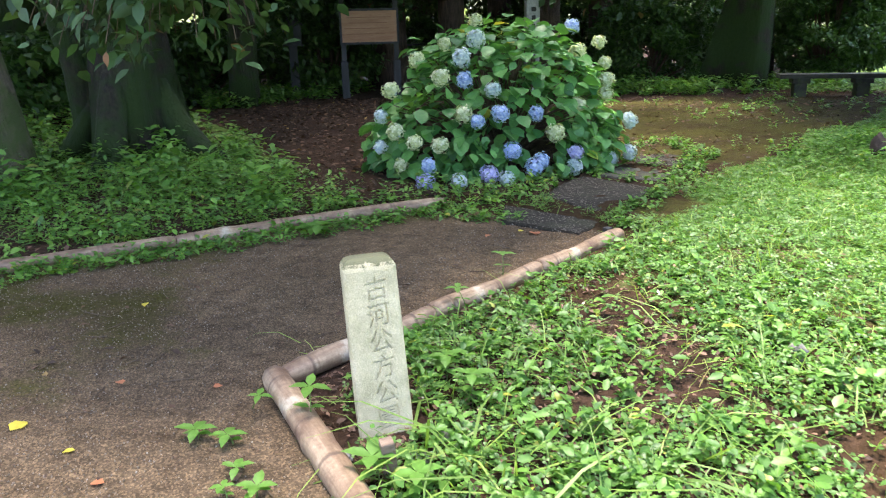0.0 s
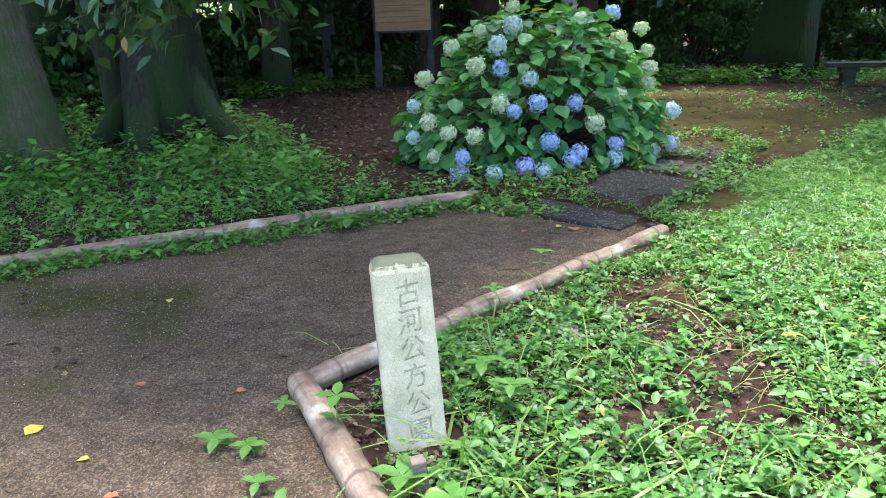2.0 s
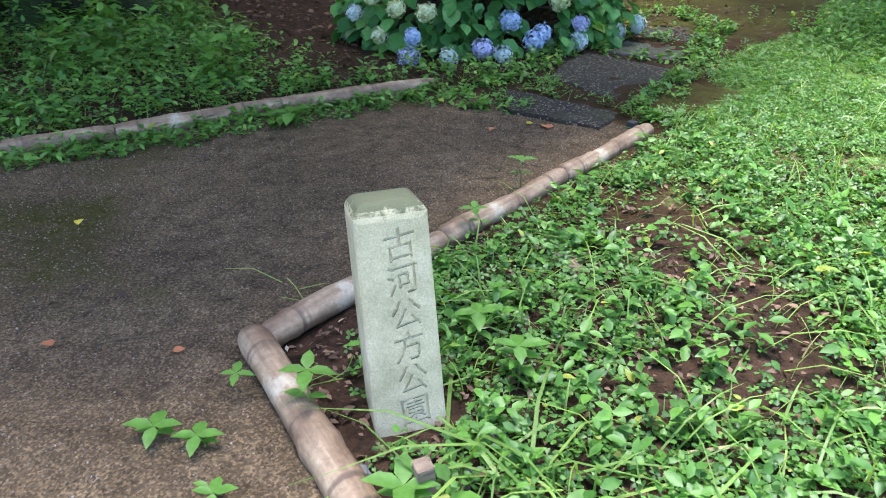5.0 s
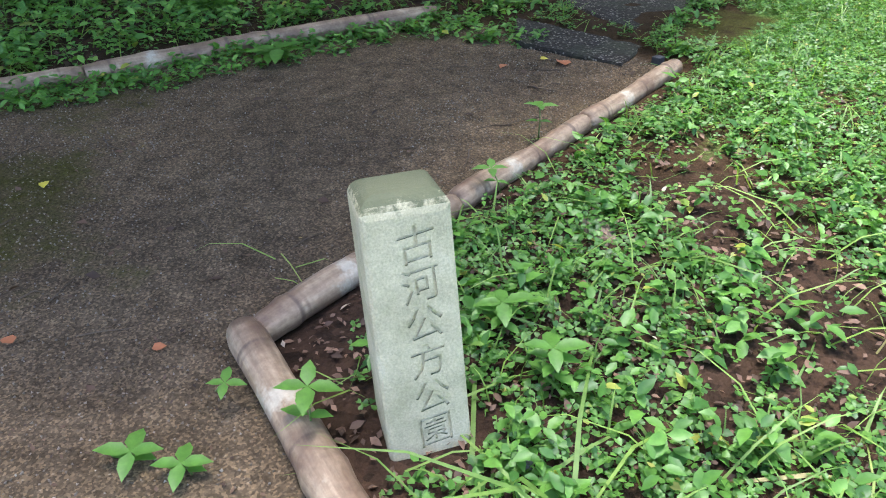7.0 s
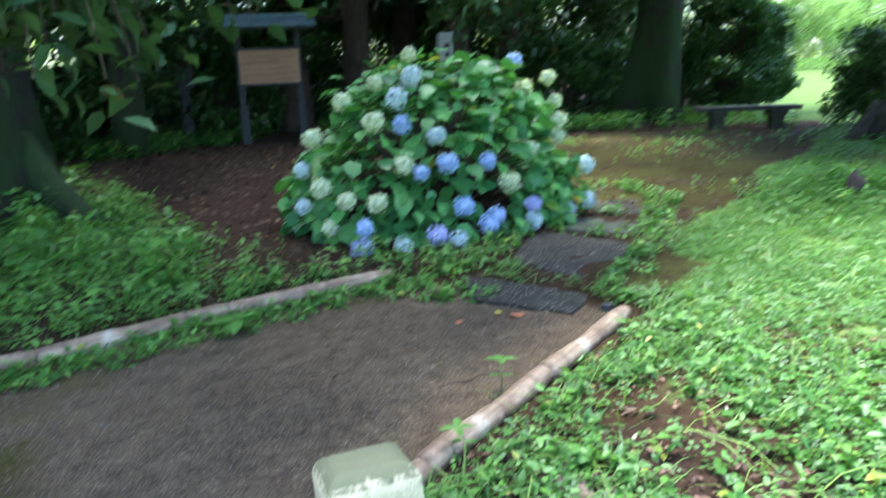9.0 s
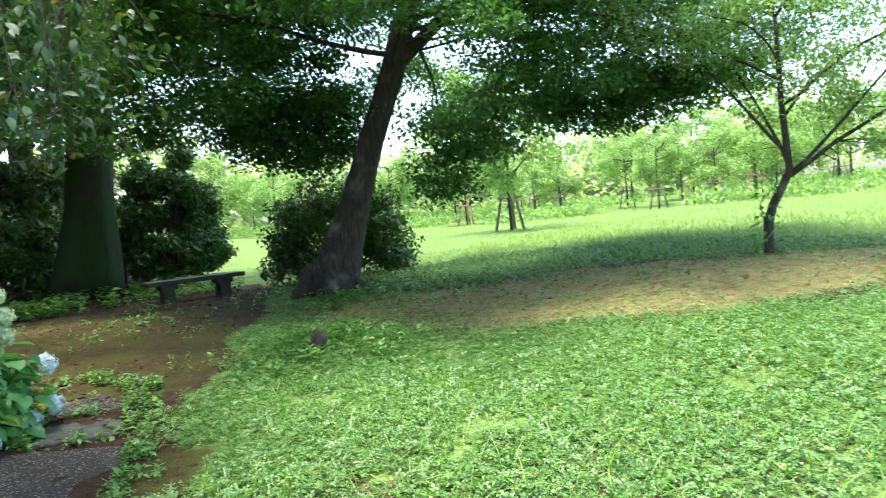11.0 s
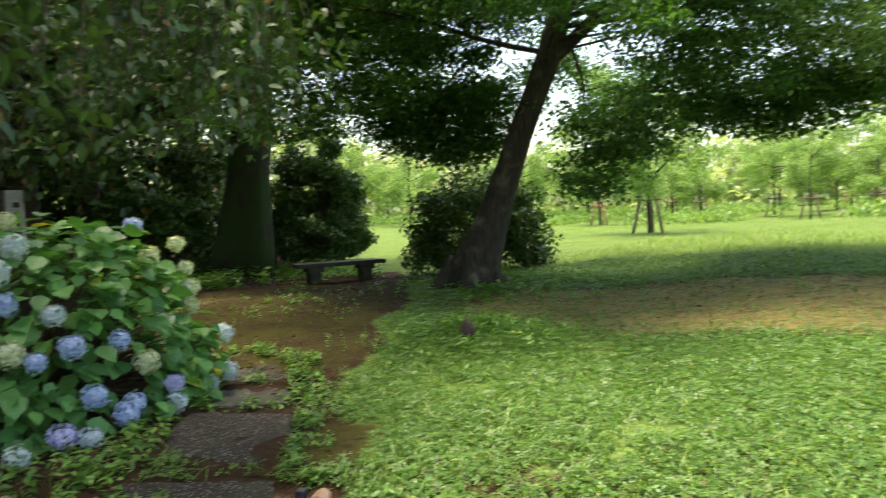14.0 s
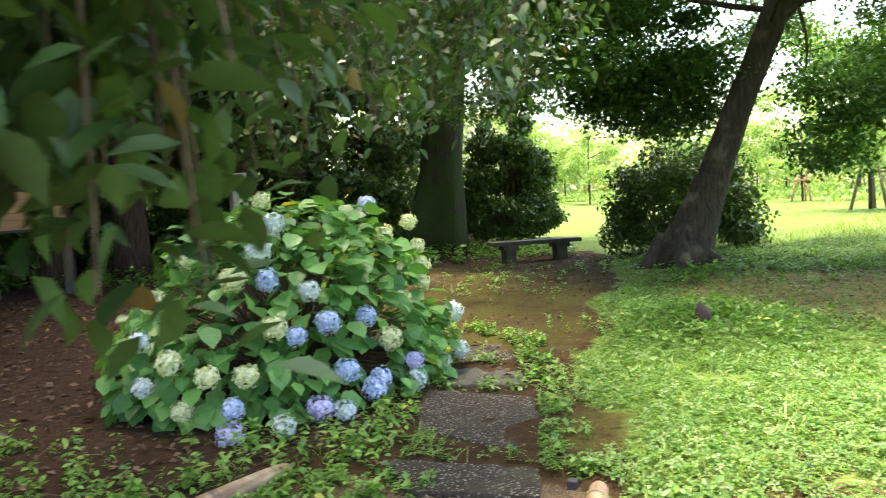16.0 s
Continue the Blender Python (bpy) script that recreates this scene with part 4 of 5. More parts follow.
# ---- hydrangea ----
HEADS = {
    "cream": [(0.87, 7.74, 1.53), (0.56, 7.42, 1.31), (0.28, 7.5, 1.16), (0.52, 7.14, 1.01), (0.73, 6.95, 0.68), (0.02, 7.35, 0.89), (0.07, 7.11, 0.51), (0.27, 6.85, 0.44), (0.12, 7.03, 0.2), (0.51, 6.85, 0.41),
              (1.61, 7.12, 0.47), (1.88, 7.55, 0.68), (1.94, 7.98, 1.2), (2.14, 7.9, 1.29), (2.21, 7.89, 1.08), (2.23, 7.89, 0.91), (2.23, 7.89, 0.76)],
    "pale": [(0.86, 7.41, 1.35), (0.72, 7.24, 1.18), (1.01, 7.05, 0.89), (-0.08, 7.3, 0.64), (-0.09, 7.22, 0.35), (0.68, 6.62, 0.11), (1.12, 6.75, 0.1), (1.80, 7.1, 0.14), (2.25, 7.55, 0.14), (2.44, 7.64, 0.19), (2.45, 7.73, 0.5)],
    "blue": [(0.75, 7.15, 0.98), (1.07, 6.86, 0.69), (1.42, 7.07, 0.66), (0.86, 6.88, 0.62), (0.40, 6.75, 0.24), (1.18, 6.83, 0.35), (1.39, 6.9, 0.18), (1.92, 8.3, 1.45), (1.46, 6.95, 0.23)],
    "mauve": [(0.37, 6.72, 0.08), (0.96, 6.77, 0.14), (1.82, 7.18, 0.27)],
}


def flower_head(material, seed, open_share=1.0):
    """A ball of small four-petalled florets, about 20 cm across."""
    rng = np.random.default_rng(seed)
    n = 78
    k = np.arange(n) + 0.5
    ph, th = np.arccos(1 - 1.72 * k / n), np.pi * (1 + 5 ** 0.5) * k
    d = np.stack([np.cos(th) * np.sin(ph), np.sin(th) * np.sin(ph), np.cos(ph)], 1)
    petal = [(0, 0, 0), (-0.45, 0.42, 0.10), (0, 0.95, 0.04), (0.45, 0.42, 0.10)]
    vs, ts = [], []
    for i in range(n):
        q = Vector(d[i]).to_track_quat("Z", "Y").to_matrix() @ Matrix.Rotation(rng.uniform(0, 1.57), 3, "Z")
        c = Vector(d[i]) * (0.090 * rng.uniform(0.70, 1.08))
        s = 0.029 * rng.uniform(0.75, 1.2)
        for a in range(4):
            r = q @ Matrix.Rotation(a * math.pi / 2, 3, "Z")
            b = len(vs)
            w = Matrix.Rotation(rng.normal(0, 0.3), 3, "X")
            vs += [tuple(c + r @ w @ Vector(p) * s) for p in petal]
            ts += [(b, b + 2, b + 1), (b, b + 3, b + 2)]
    core = bmesh.new()
    bmesh.ops.create_icosphere(core, subdivisions=2, radius=0.045)
    cv = [tuple(v.co) for v in core.verts]
    ct = [[v.index for v in f.verts] for f in core.faces]
    core.free()
    v, t = joined([(np.array(vs), np.array(ts)), (np.array(cv), np.array(ct))])
    return np_mesh("flower_head", v, t, material)


def hydrangea():
    rng = np.random.default_rng(300)
    base = np.array([1.10, 8.06, 0.0])
    ob = thing("hydrangea", Matrix.Translation(base), "large hydrangea bush with blue and cream flower heads", "shrub")
    turn = np.array([[0.906, -0.423, 0], [0.423, 0.906, 0], [0, 0, 1]])
    axes = np.array([1.38, 1.22, 1.42])
    n = 2700
    d = rng.normal(size=(n, 3))
    d[:, 2] = np.abs(d[:, 2]) * 0.9 - 0.06
    d /= np.linalg.norm(d, axis=1)[:, None]
    lump = 0.86 + 0.26 * fractal(d[:, 0] * 3 + 9, d[:, 2] * 3 + d[:, 1] * 2, 1.2, 4)
    shell = d * axes * (lump * rng.uniform(0.80, 1.0, n))[:, None] @ turn.T + np.array([0, 0, 0.15])
    out = (d / axes) @ turn.T
    out /= np.linalg.norm(out, axis=1)[:, None]
    yaw = np.arctan2(-out[:, 0], out[:, 1]) + rng.normal(0, 0.7, n)
    pitch = -0.72 + 0.72 * out[:, 2] + rng.normal(0, 0.28, n)
    roll = rng.normal(0, 0.35, n)
    size = rng.uniform(0.10, 0.19, n)
    shell[:, 2] = np.maximum(shell[:, 2], 0.06)
    wx, wz = shell[:, 0] + base[0], shell[:, 2]
    gaps = fractal(wx + 20, wz + shell[:, 1] * 0.7 + 20, 2.2, 12)
    keep = (gaps > 0.28) & ~((wx < 0.2) & (wz > 0.78)) & ~((wx < 0.62) & (wz > 0.74) & (wz < 0.93) & (rng.uniform(0, 1, n) < 0.7))
    for p in [q for places in HEADS.values() for q in places]:
        o = np.array(p) - np.array([1.10, 8.06, -0.2])
        keep &= np.linalg.norm(shell + base - np.array(p) - o / np.linalg.norm(o) * 0.10, axis=1) > 0.175
    shell, out, yaw, pitch, roll, size = shell[keep], out[keep], yaw[keep], pitch[keep], roll[keep], size[keep]
    n = len(shell)
    order = np.argsort(out[:, 1] - 0.35 * out[:, 0] + rng.uniform(0, 0.3, n))
    near, rest = order[:300], order[300:]
    kinds = [np_mesh("leaf", *scattered(BROAD, np.zeros((1, 3)), np.zeros(1), np.zeros(1), np.zeros(1), np.ones(1) * s), MAT["hydrangea_leaf_one"], True) for s in (1.0,)]
    rot = turns(yaw[near], pitch[near], roll[near])
    for k, i in enumerate(near):
        m = Matrix([[*(rot[k][r] * size[i]), shell[i][r]] for r in range(3)] + [[0, 0, 0, 1]])
        part("leaf", kinds[0], None, ob, "", m)
    tagged(part("foliage", scattered(BROAD, shell[rest], yaw[rest], pitch[rest], roll[rest], size[rest]), MAT["hydrangea_leaf"], ob, "dense green serrated leaves", None, True), kind="stuff")
    stems = [tube(np.array([[rng.normal(0, 0.12), rng.normal(0, 0.12), -0.05], p * 0.55 + np.array([0, 0, 0.12]), p * 0.97]), [0.012, 0.009, 0.005], 5) for p in shell[::7]]
    tagged(part("stemwork", joined(stems), MAT["twig"], ob, "thin brown branching stems"), kind="stuff")
    k = 0
    words = {"cream": "fading cream-green flower head", "pale": "pale blue flower head", "blue": "bright blue flower head", "mauve": "mauve-blue flower head"}
    for colour, places in HEADS.items():
        meshes = [flower_head(PETALS[colour], 310 + j + len(colour)) for j in range(2)]
        for p in places:
            o = np.array(p) - np.array([1.10, 8.06, 0.3])
            q = Vector((o[0], o[1], o[2] + 0.5)).to_track_quat("Z", "Y").to_matrix().to_4x4()
            s = rng.uniform(0.76, 1.04)
            part("flower_head", meshes[k % 2], None, ob, words[colour], Matrix.Translation(Vector(np.array(p) - base)) @ q @ Matrix.Diagonal((s, s, s, 1)))
            k += 1
    return ob


hydrangea()


# ---- the low leafy limb that hangs over the path ----
def hanging_limb():
    rng = np.random.default_rng(330)
    start = np.array([-3.0, 8.6, 3.6])
    ob = thing("overhanging_branch", Matrix.Translation(start), "low drooping evergreen branch with large glossy leaves", "branch")
    line = resampled([(-0.8, 2.9), (-0.3, 3.2), (0.1, 4.2), (0.8, 5.1), (1.6, 5.9), (2.4, 6.7)], 40)
    main = np.array([start, (-2.0, 6.9, 4.1), (-0.9, 5.4, 3.9), (-0.2, 4.3, 3.3), (-0.15, 3.5, 2.7), (-0.3, 2.95, 2.3)])
    side = np.array([(-0.9, 5.4, 3.9), (0.3, 5.3, 3.7), (1.3, 5.5, 3.4), (2.2, 5.9, 3.1)])
    wood = [tube(resampled(main, 14) - start, np.linspace(0.09, 0.018, 14), 8, 0.05, 2), tube(resampled(side, 9) - start, np.linspace(0.05, 0.015, 9), 7, 0.05, 3)]
    spine = np.concatenate([resampled(main[2:], 24), resampled(side, 24)])
    pos, yaw, pitch, size = [], [], [], []
    for k in range(500):
        f = rng.uniform(0, 1)
        c = line[int(f * 39)]
        wide = 0.22 + 0.65 * f
        x, y = c + np.clip(rng.normal(0, wide * 0.6, 2), -wide * 0.7, wide * 0.7)
        if k >= 320:
            f = rng.uniform(0, 0.12)
            x, y = rng.uniform(-0.95, -0.15), rng.uniform(2.8, 3.5)
        low = 1.42 + 0.50 * f + 0.12 * math.sin(f * 17) + (0.10 if f < 0.08 else 0)
        z = low + abs(rng.normal(0, 0.62)) + 0.08
        if k >= 320:
            low, z = 1.36, rng.uniform(1.40, 2.15)
        tip = np.array([x, y, z])
        root = spine[np.argmin(np.linalg.norm(spine - tip - np.array([0, 0, 0.3]), axis=1))]
        mid = (tip + root) / 2 + np.array([0, 0, 0.16])
        q = resampled([root, mid, tip], 7)
        wood.append(tube(q - start, np.linspace(0.005, 0.002, 7), 4, 0.0, k, False))
        away = math.atan2(-(tip - root)[0], (tip - root)[1])
        for j in range(19):
            s = q[3] + (q[6] - q[3]) * rng.uniform(0, 1) + rng.normal(0, 0.07, 3)
            if s[2] < low - 0.08:
                continue
            pos.append(s - start)
            yaw.append(away + rng.normal(0, 1.3))
            pitch.append(rng.normal(-0.5, 0.45))
            size.append(rng.uniform(0.055, 0.098))
    tagged(part("twigwork", joined(wood), MAT["twig"], ob, "thin brown limb and twigs"), kind="stuff")
    pos, yaw, pitch, size = np.array(pos), np.array(yaw), np.array(pitch), np.array(size)
    roll = rng.normal(0, 0.5, len(pos))
    order = np.argsort((pos + start)[:, 1] + rng.uniform(0, 1.2, len(pos)))
    near, rest = order[:300], order[300:]
    one = np_mesh("leaf", np.array(LEAF[0]), LEAF[1], MAT["glossy_leaf_one"], True)
    rot = turns(yaw[near], pitch[near], roll[near])
    for k, i in enumerate(near):
        part("leaf", one, None, ob, "", Matrix([[*(rot[k][r] * size[i]), pos[i][r]] for r in range(3)] + [[0, 0, 0, 1]]))
    tagged(part("foliage", scattered(LEAF, pos[rest], yaw[rest], pitch[rest], roll[rest], size[rest]), MAT["glossy_leaf"], ob, "", None, True), kind="stuff")


hanging_limb()


# ---- ground plants ----
def sown(rng, x0, x1, y0, y1, density, keep):
    """Places in a stretch of the plan; keep(x, y) is the share kept there."""
    n = int((x1 - x0) * (y1 - y0) * density)
    x, y = rng.uniform(x0, x1, n), rng.uniform(y0, y1, n)
    k = rng.uniform(0, 1, n) < keep(x, y)
    x, y = x[k], y[k]
    z = land(x, y) + np.exp(-((x - 2) ** 2 + (y - 5) ** 2) / 200) * ((fractal(x, y, 1.4, 8) - 0.5) * 0.05)
    z += np.clip(-inside(PATH_AREA, x, y), 0, 0.3) * 0.12 * np.exp(-((x - 2) ** 2 + (y - 5) ** 2) / 200)
    return np.stack([x, y, z], 1)


LEFT_BANK = [(-9, 0.65), (-7, 1.8), (-2.25, 4.47), (-1.4, 4.95), (-0.6, 5.5), (0.55, 6.09), (1.0, 5.75), (1.35, 6.1), (1.75, 6.9), (0.9, 6.8), (-0.4, 7.3), (-1.3, 7.9), (-2.0, 9.6), (-3.2, 11.5), (-4, 13.5), (-9, 14)]


CORNER = [(-0.1, 2.78), (0.24, 2.25), (0.50, 2.30), (0.50, 2.62), (0.38, 3.3)]


def off_slabs(x, y):
    k = np.ones_like(x)
    for s in SLABS:
        k *= inside(s, x, y) < -0.01
    return k


def lawn_share(x, y):
    path, clear, moss, worn, woods = zones(x, y)
    right = (x > 0.2) & (inside(LEFT_BANK, x, y) < 0)
    k = np.clip(-path * 9 - 0.5, 0, 1) * np.clip(-clear * 2.2 + 0.1, 0, 1) * right * off_slabs(x, y) * np.clip(-moss * 3 + 0.6, 0, 1)
    k = k * np.where(inside(CORNER, x, y) > 0, 0.15, 1)
    marker_gap = np.hypot(x - 0.40, y - 2.42) > 0.16
    return k * marker_gap * np.clip(1.0 - np.clip(worn * 1.2 + 0.3, 0, 1) * 0.85, 0, 1)


def bare(x, y):
    """1 on thick turf, 0 on bare spots near the post."""
    near = np.exp(-((x - 1.2) ** 2 + (y - 2.8) ** 2) / 3.0)
    f = fractal(x, y, 1.9, 33)
    return np.clip((f - (0.20 + 0.17 * near)) * 8, 0.08, 1)


def stuff(name, shape, material, label, category):
    ob = new(name, np_mesh(name, shape[0], shape[1], material))
    return tagged(ob, label, category, kind="stuff")


def lay(rng, template, p, size, tilt, lift=0.0):
    n = len(p)
    p = p + np.array([0, 0, 1]) * (lift * rng.uniform(0.1, 1, n))[:, None]
    return scattered(template, p, rng.uniform(0, 6.283, n), rng.normal(0, tilt, n), rng.normal(0, tilt, n), size * rng.uniform(0.6, 1.35, n))


THIN = ([(x * 0.42, y, z * 2.8) for x, y, z in BLADE[0]], BLADE[1])


def blades(rng, p, size, lean=0.95, template=BLADE):
    n = len(p)
    return scattered(template, p, rng.uniform(0, 6.283, n), rng.normal(lean, 0.35, n), rng.normal(0, 0.3, n), size * rng.uniform(0.5, 1.4, n))


def weed_plants(rng, p, leaves, size, height):
    """Little leafy weeds: leaves set in a spiral up a short stem."""
    n = len(p)
    h = height * rng.uniform(0.5, 1.3, n)
    k = np.tile(np.arange(leaves), n)
    q = np.repeat(p, leaves, 0) + np.stack([rng.normal(0, 0.012, n * leaves), rng.normal(0, 0.012, n * leaves), np.repeat(h, leaves) * (k + 0.6) / leaves], 1)
    yaw = np.repeat(rng.uniform(0, 6.283, n), leaves) + k * 2.4
    return scattered(LEAF, q, yaw, rng.normal(0.1, 0.35, len(q)), rng.normal(0, 0.3, len(q)), np.repeat(size * rng.uniform(0.6, 1.3, n), leaves) * rng.uniform(0.7, 1.2, len(q)))


def turf():
    rng = np.random.default_rng(400)
    keep = lambda x, y: lawn_share(x, y) * bare(x, y)
    clover = [lay(rng, TREFOIL, sown(rng, 0.2, 4.2, 0.8, 7.5, 1500, keep), 0.040, 0.30, 0.055),
              lay(rng, LIGHT_TREFOIL, sown(rng, 4.2, 8.0, 0.8, 10.5, 1500, keep), 0.047, 0.32, 0.06),
              lay(rng, LIGHT_TREFOIL, sown(rng, 1.8, 4.2, 2.6, 7.5, 700, keep), 0.040, 0.34, 0.075),
              lay(rng, LIGHT_TREFOIL, sown(rng, 1.5, 4.2, 7.5, 10.0, 1300, keep), 0.045, 0.32, 0.06),
              lay(rng, LIGHT_TREFOIL, sown(rng, 8.0, 13.0, 1.0, 12.0, 520, keep), 0.06, 0.30, 0.06)]
    stuff("clover", joined(clover), MAT["clover"], "thick low clover covering the bright lawn", "clover")
    grass = [blades(rng, sown(rng, 0.2, 4.5, 0.8, 7.5, 150, keep), 0.11), blades(rng, sown(rng, 0.3, 3.6, 0.9, 5.0, 60, lambda x, y: lawn_share(x, y)), 0.2, 0.8, THIN),
             blades(rng, sown(rng, 4.5, 9.0, 0.0, 11, 110, lawn_share), 0.085),
             blades(rng, sown(rng, 9.0, 18, -1, 14, 170, lawn_share), 0.15),
             blades(rng, sown(rng, 18, 34, 2, 26, 60, lawn_share), 0.10)]
    stuff("grass", joined(grass), MAT["grass"], "fresh green grass blades across the lawn", "grass")
    dry = lambda x, y: np.clip(inside(WORN, x, y) + 0.6, 0, 1)
    stuff("dry_grass", joined([blades(rng, sown(rng, 4.8, 18, -1, 10.5, 230, dry), 0.055, 0.5)]), MAT["dry_grass"], "short worn yellowish grass on the trodden strip", "grass")
    # broad weeds near the post and along the poles
    close = lambda x, y: lawn_share(x, y) * (0.3 + 0.7 * bare(x, y)) * np.clip(1.3 - np.hypot(x - 0.9, y - 2.7) * 0.5, 0.0, 1)
    weeds = [weed_plants(rng, sown(rng, 0.2, 4.0, 0.9, 5.0, 165, close), 8, 0.052, 0.09)]
    stuff("weeds", joined(weeds), MAT["weed"], "leafy green weeds crowding round the stone post", "weeds")
    # long drooping tufts
    tufts = []
    for x, y, n, s in [(0.62, 2.22, 46, 0.42), (0.78, 2.12, 40, 0.46), (1.02, 2.3, 34, 0.38), (0.5, 2.08, 30, 0.33), (1.35, 2.05, 40, 0.42), (0.85, 1.85, 46, 0.40), (0.2, 2.62, 14, 0.26), (0.3, 2.28, 12, 0.3),
                       (1.9, 2.6, 26, 0.3), (1.7, 3.2, 22, 0.3), (1.2, 3.15, 22, 0.34), (2.3, 3.4, 22, 0.28), (1.1, 1.6, 40, 0.4), (1.6, 1.5, 30, 0.36), (-0.05, 3.15, 8, 0.22), (1.55, 4.0, 18, 0.28), (0.55, 1.85, 26, 0.3)]:
        c = np.array([x, y, land_at(x, y) + 0.02])
        tufts.append(blades(rng, c + rng.normal(0, 0.06, (n // 2, 3)) * np.array([1, 1, 0]), s * 0.9, 0.42, THIN))
    stuff("grass_tufts", joined(tufts), MAT["grass"], "long drooping grass tufts round the stone post", "grass")
    chips = [lay(rng, SMALL, sown(rng, 0.0, 1.9, 1.7, 3.8, 480, lambda x, y: (inside(PATH_AREA, x, y) < -0.06) * np.clip(1.4 - np.hypot(x - 0.6, y - 2.6), 0, 1)), 0.021, 0.5, 0.025)]
    dead = chips + [lay(rng, LEAF, sown(rng, 0.0, 3.2, 1.2, 4.8, 300, lambda x, y: (inside(PATH_AREA, x, y) < -0.06) * 1.0), 0.032, 0.4, 0.02),
            ]
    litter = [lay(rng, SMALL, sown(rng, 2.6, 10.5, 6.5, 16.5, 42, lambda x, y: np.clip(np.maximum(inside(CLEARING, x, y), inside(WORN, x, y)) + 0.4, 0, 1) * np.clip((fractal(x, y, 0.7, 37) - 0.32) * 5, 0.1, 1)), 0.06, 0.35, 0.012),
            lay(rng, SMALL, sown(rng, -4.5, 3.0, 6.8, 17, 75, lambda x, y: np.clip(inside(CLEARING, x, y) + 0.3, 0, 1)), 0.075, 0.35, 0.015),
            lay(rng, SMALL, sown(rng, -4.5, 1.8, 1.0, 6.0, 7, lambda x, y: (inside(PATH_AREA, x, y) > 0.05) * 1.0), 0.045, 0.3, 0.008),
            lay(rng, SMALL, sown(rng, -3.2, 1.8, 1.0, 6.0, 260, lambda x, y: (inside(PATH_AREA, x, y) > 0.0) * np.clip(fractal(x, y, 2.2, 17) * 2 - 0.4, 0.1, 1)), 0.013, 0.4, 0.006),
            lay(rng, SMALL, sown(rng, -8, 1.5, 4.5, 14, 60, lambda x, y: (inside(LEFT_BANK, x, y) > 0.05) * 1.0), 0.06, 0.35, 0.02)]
    stuff("leaf_litter", joined(litter), MAT["shade_toned_litter"], "dark leaf litter, toned down for shade, covering the shaded earth", "leaf litter")
    stuff("dead_leaves", joined(dead), MAT["dead_leaf"], "scattered brown fallen leaves on the earth", "leaf litter")


turf()


def left_bank():
    rng = np.random.default_rng(430)
    patchy = lambda x, y: np.clip(inside(LEFT_BANK, x, y) * 6, 0, 1) * np.clip((fractal(x, y, 1.3, 51) - 0.30) * 6, 0.05, 1) * np.where((x > -0.9) & (y > 6.15) & (y < 7.6), 0.28, 1)
    p = sown(rng, -6.5, 1.9, 4.0, 10, 85, patchy)
    low = weed_plants(rng, p, 9, 0.062, 0.16)
    fine = weed_plants(rng, sown(rng, -6.5, 1.9, 4.0, 9, 110, patchy), 7, 0.035, 0.09)
    tall = weed_plants(rng, sown(rng, -6.5, -0.6, 6.0, 12.5, 16, patchy), 14, 0.11, 0.34)
    stuff("undergrowth", joined([low, fine, tall]), MAT["shade_weed"], "shaded green weeds covering the bank under the trees", "weeds")
    gr = blades(rng, sown(rng, -6.5, 1.9, 4.2, 9, 100, patchy), 0.20, 0.7, THIN)
    stuff("shade_grass", gr, MAT["grass"], "thin long grass growing along the edging poles", "grass")

    def strip(x, y):
        d = inside(PATH_AREA, x, y)
        along = np.minimum(np.abs(inside(LEFT_BANK, x, y)), 3)
        return (d > 0.02) * (along < 0.42) * (x > -2.6) * np.clip((fractal(x, y, 1.6, 77) - 0.27) * 8, 0, 1) * np.clip(1.45 - along * 3, 0, 1)
    s1 = weed_plants(rng, sown(rng, -2.7, 1.5, 3.8, 6.2, 330, strip), 8, 0.05, 0.07)
    s2 = lay(rng, TREFOIL, sown(rng, -2.7, 1.5, 3.8, 6.2, 500, strip), 0.04, 0.3, 0.05)

    def seams(x, y):
        near = np.full(x.shape, -9.0)
        for s in SLABS:
            near = np.maximum(near, inside(s, x, y))
        return (near < -0.01) * (near > -0.28) * off_slabs(x, y) * np.clip((fractal(x, y, 2.6, 91) - 0.42) * 8, 0, 1) * (inside(PATH_AREA, x, y) < 0.03)
    s3 = weed_plants(rng, sown(rng, 0.8, 3.8, 5.0, 9, 150, seams), 8, 0.055, 0.09)
    s4 = weed_plants(rng, sown(rng, -1.0, 1.6, 6.0, 7.0, 60, patchy), 8, 0.06, 0.12)
    moss_weed = weed_plants(rng, sown(rng, 2.8, 8.5, 8, 16, 14, lambda x, y: np.clip((fractal(x, y, 1.1, 63) - 0.5) * 8, 0, 1) * np.clip(inside(CLEARING, x, y) * 2 + 0.3, 0, 1)), 7, 0.06, 0.07)
    stuff("path_weeds", joined([s1, s2, s3, s4, moss_weed]), MAT["weed"], "small weeds along the path's edge and slab joints", "weeds")
    far = weed_plants(rng, sown(rng, -8, 9.5, 15.0, 19.5, 26, lambda x, y: np.clip((fractal(x, y, 0.9, 71) - 0.36) * 6, 0, 1) * ((y > 16.4 - 0.1 * np.abs(x)) | (x < -3))), 10, 0.13, 0.28)
    under_tree = weed_plants(rng, sown(rng, 6.6, 12, 7.8, 13, 60, lambda x, y: np.exp(-((x - 9.0) ** 2 + (y - 10.2) ** 2) / 3.0)), 8, 0.075, 0.12)
    around = weed_plants(rng, sown(rng, 3.6, 6.2, 6.2, 8.8, 260, lambda x, y: np.exp(-((x - 4.95) ** 2 + (y - 7.4) ** 2) / 0.6) * (np.hypot(x - 4.68, y - 7.05) > 0.17)), 9, 0.055, 0.16)
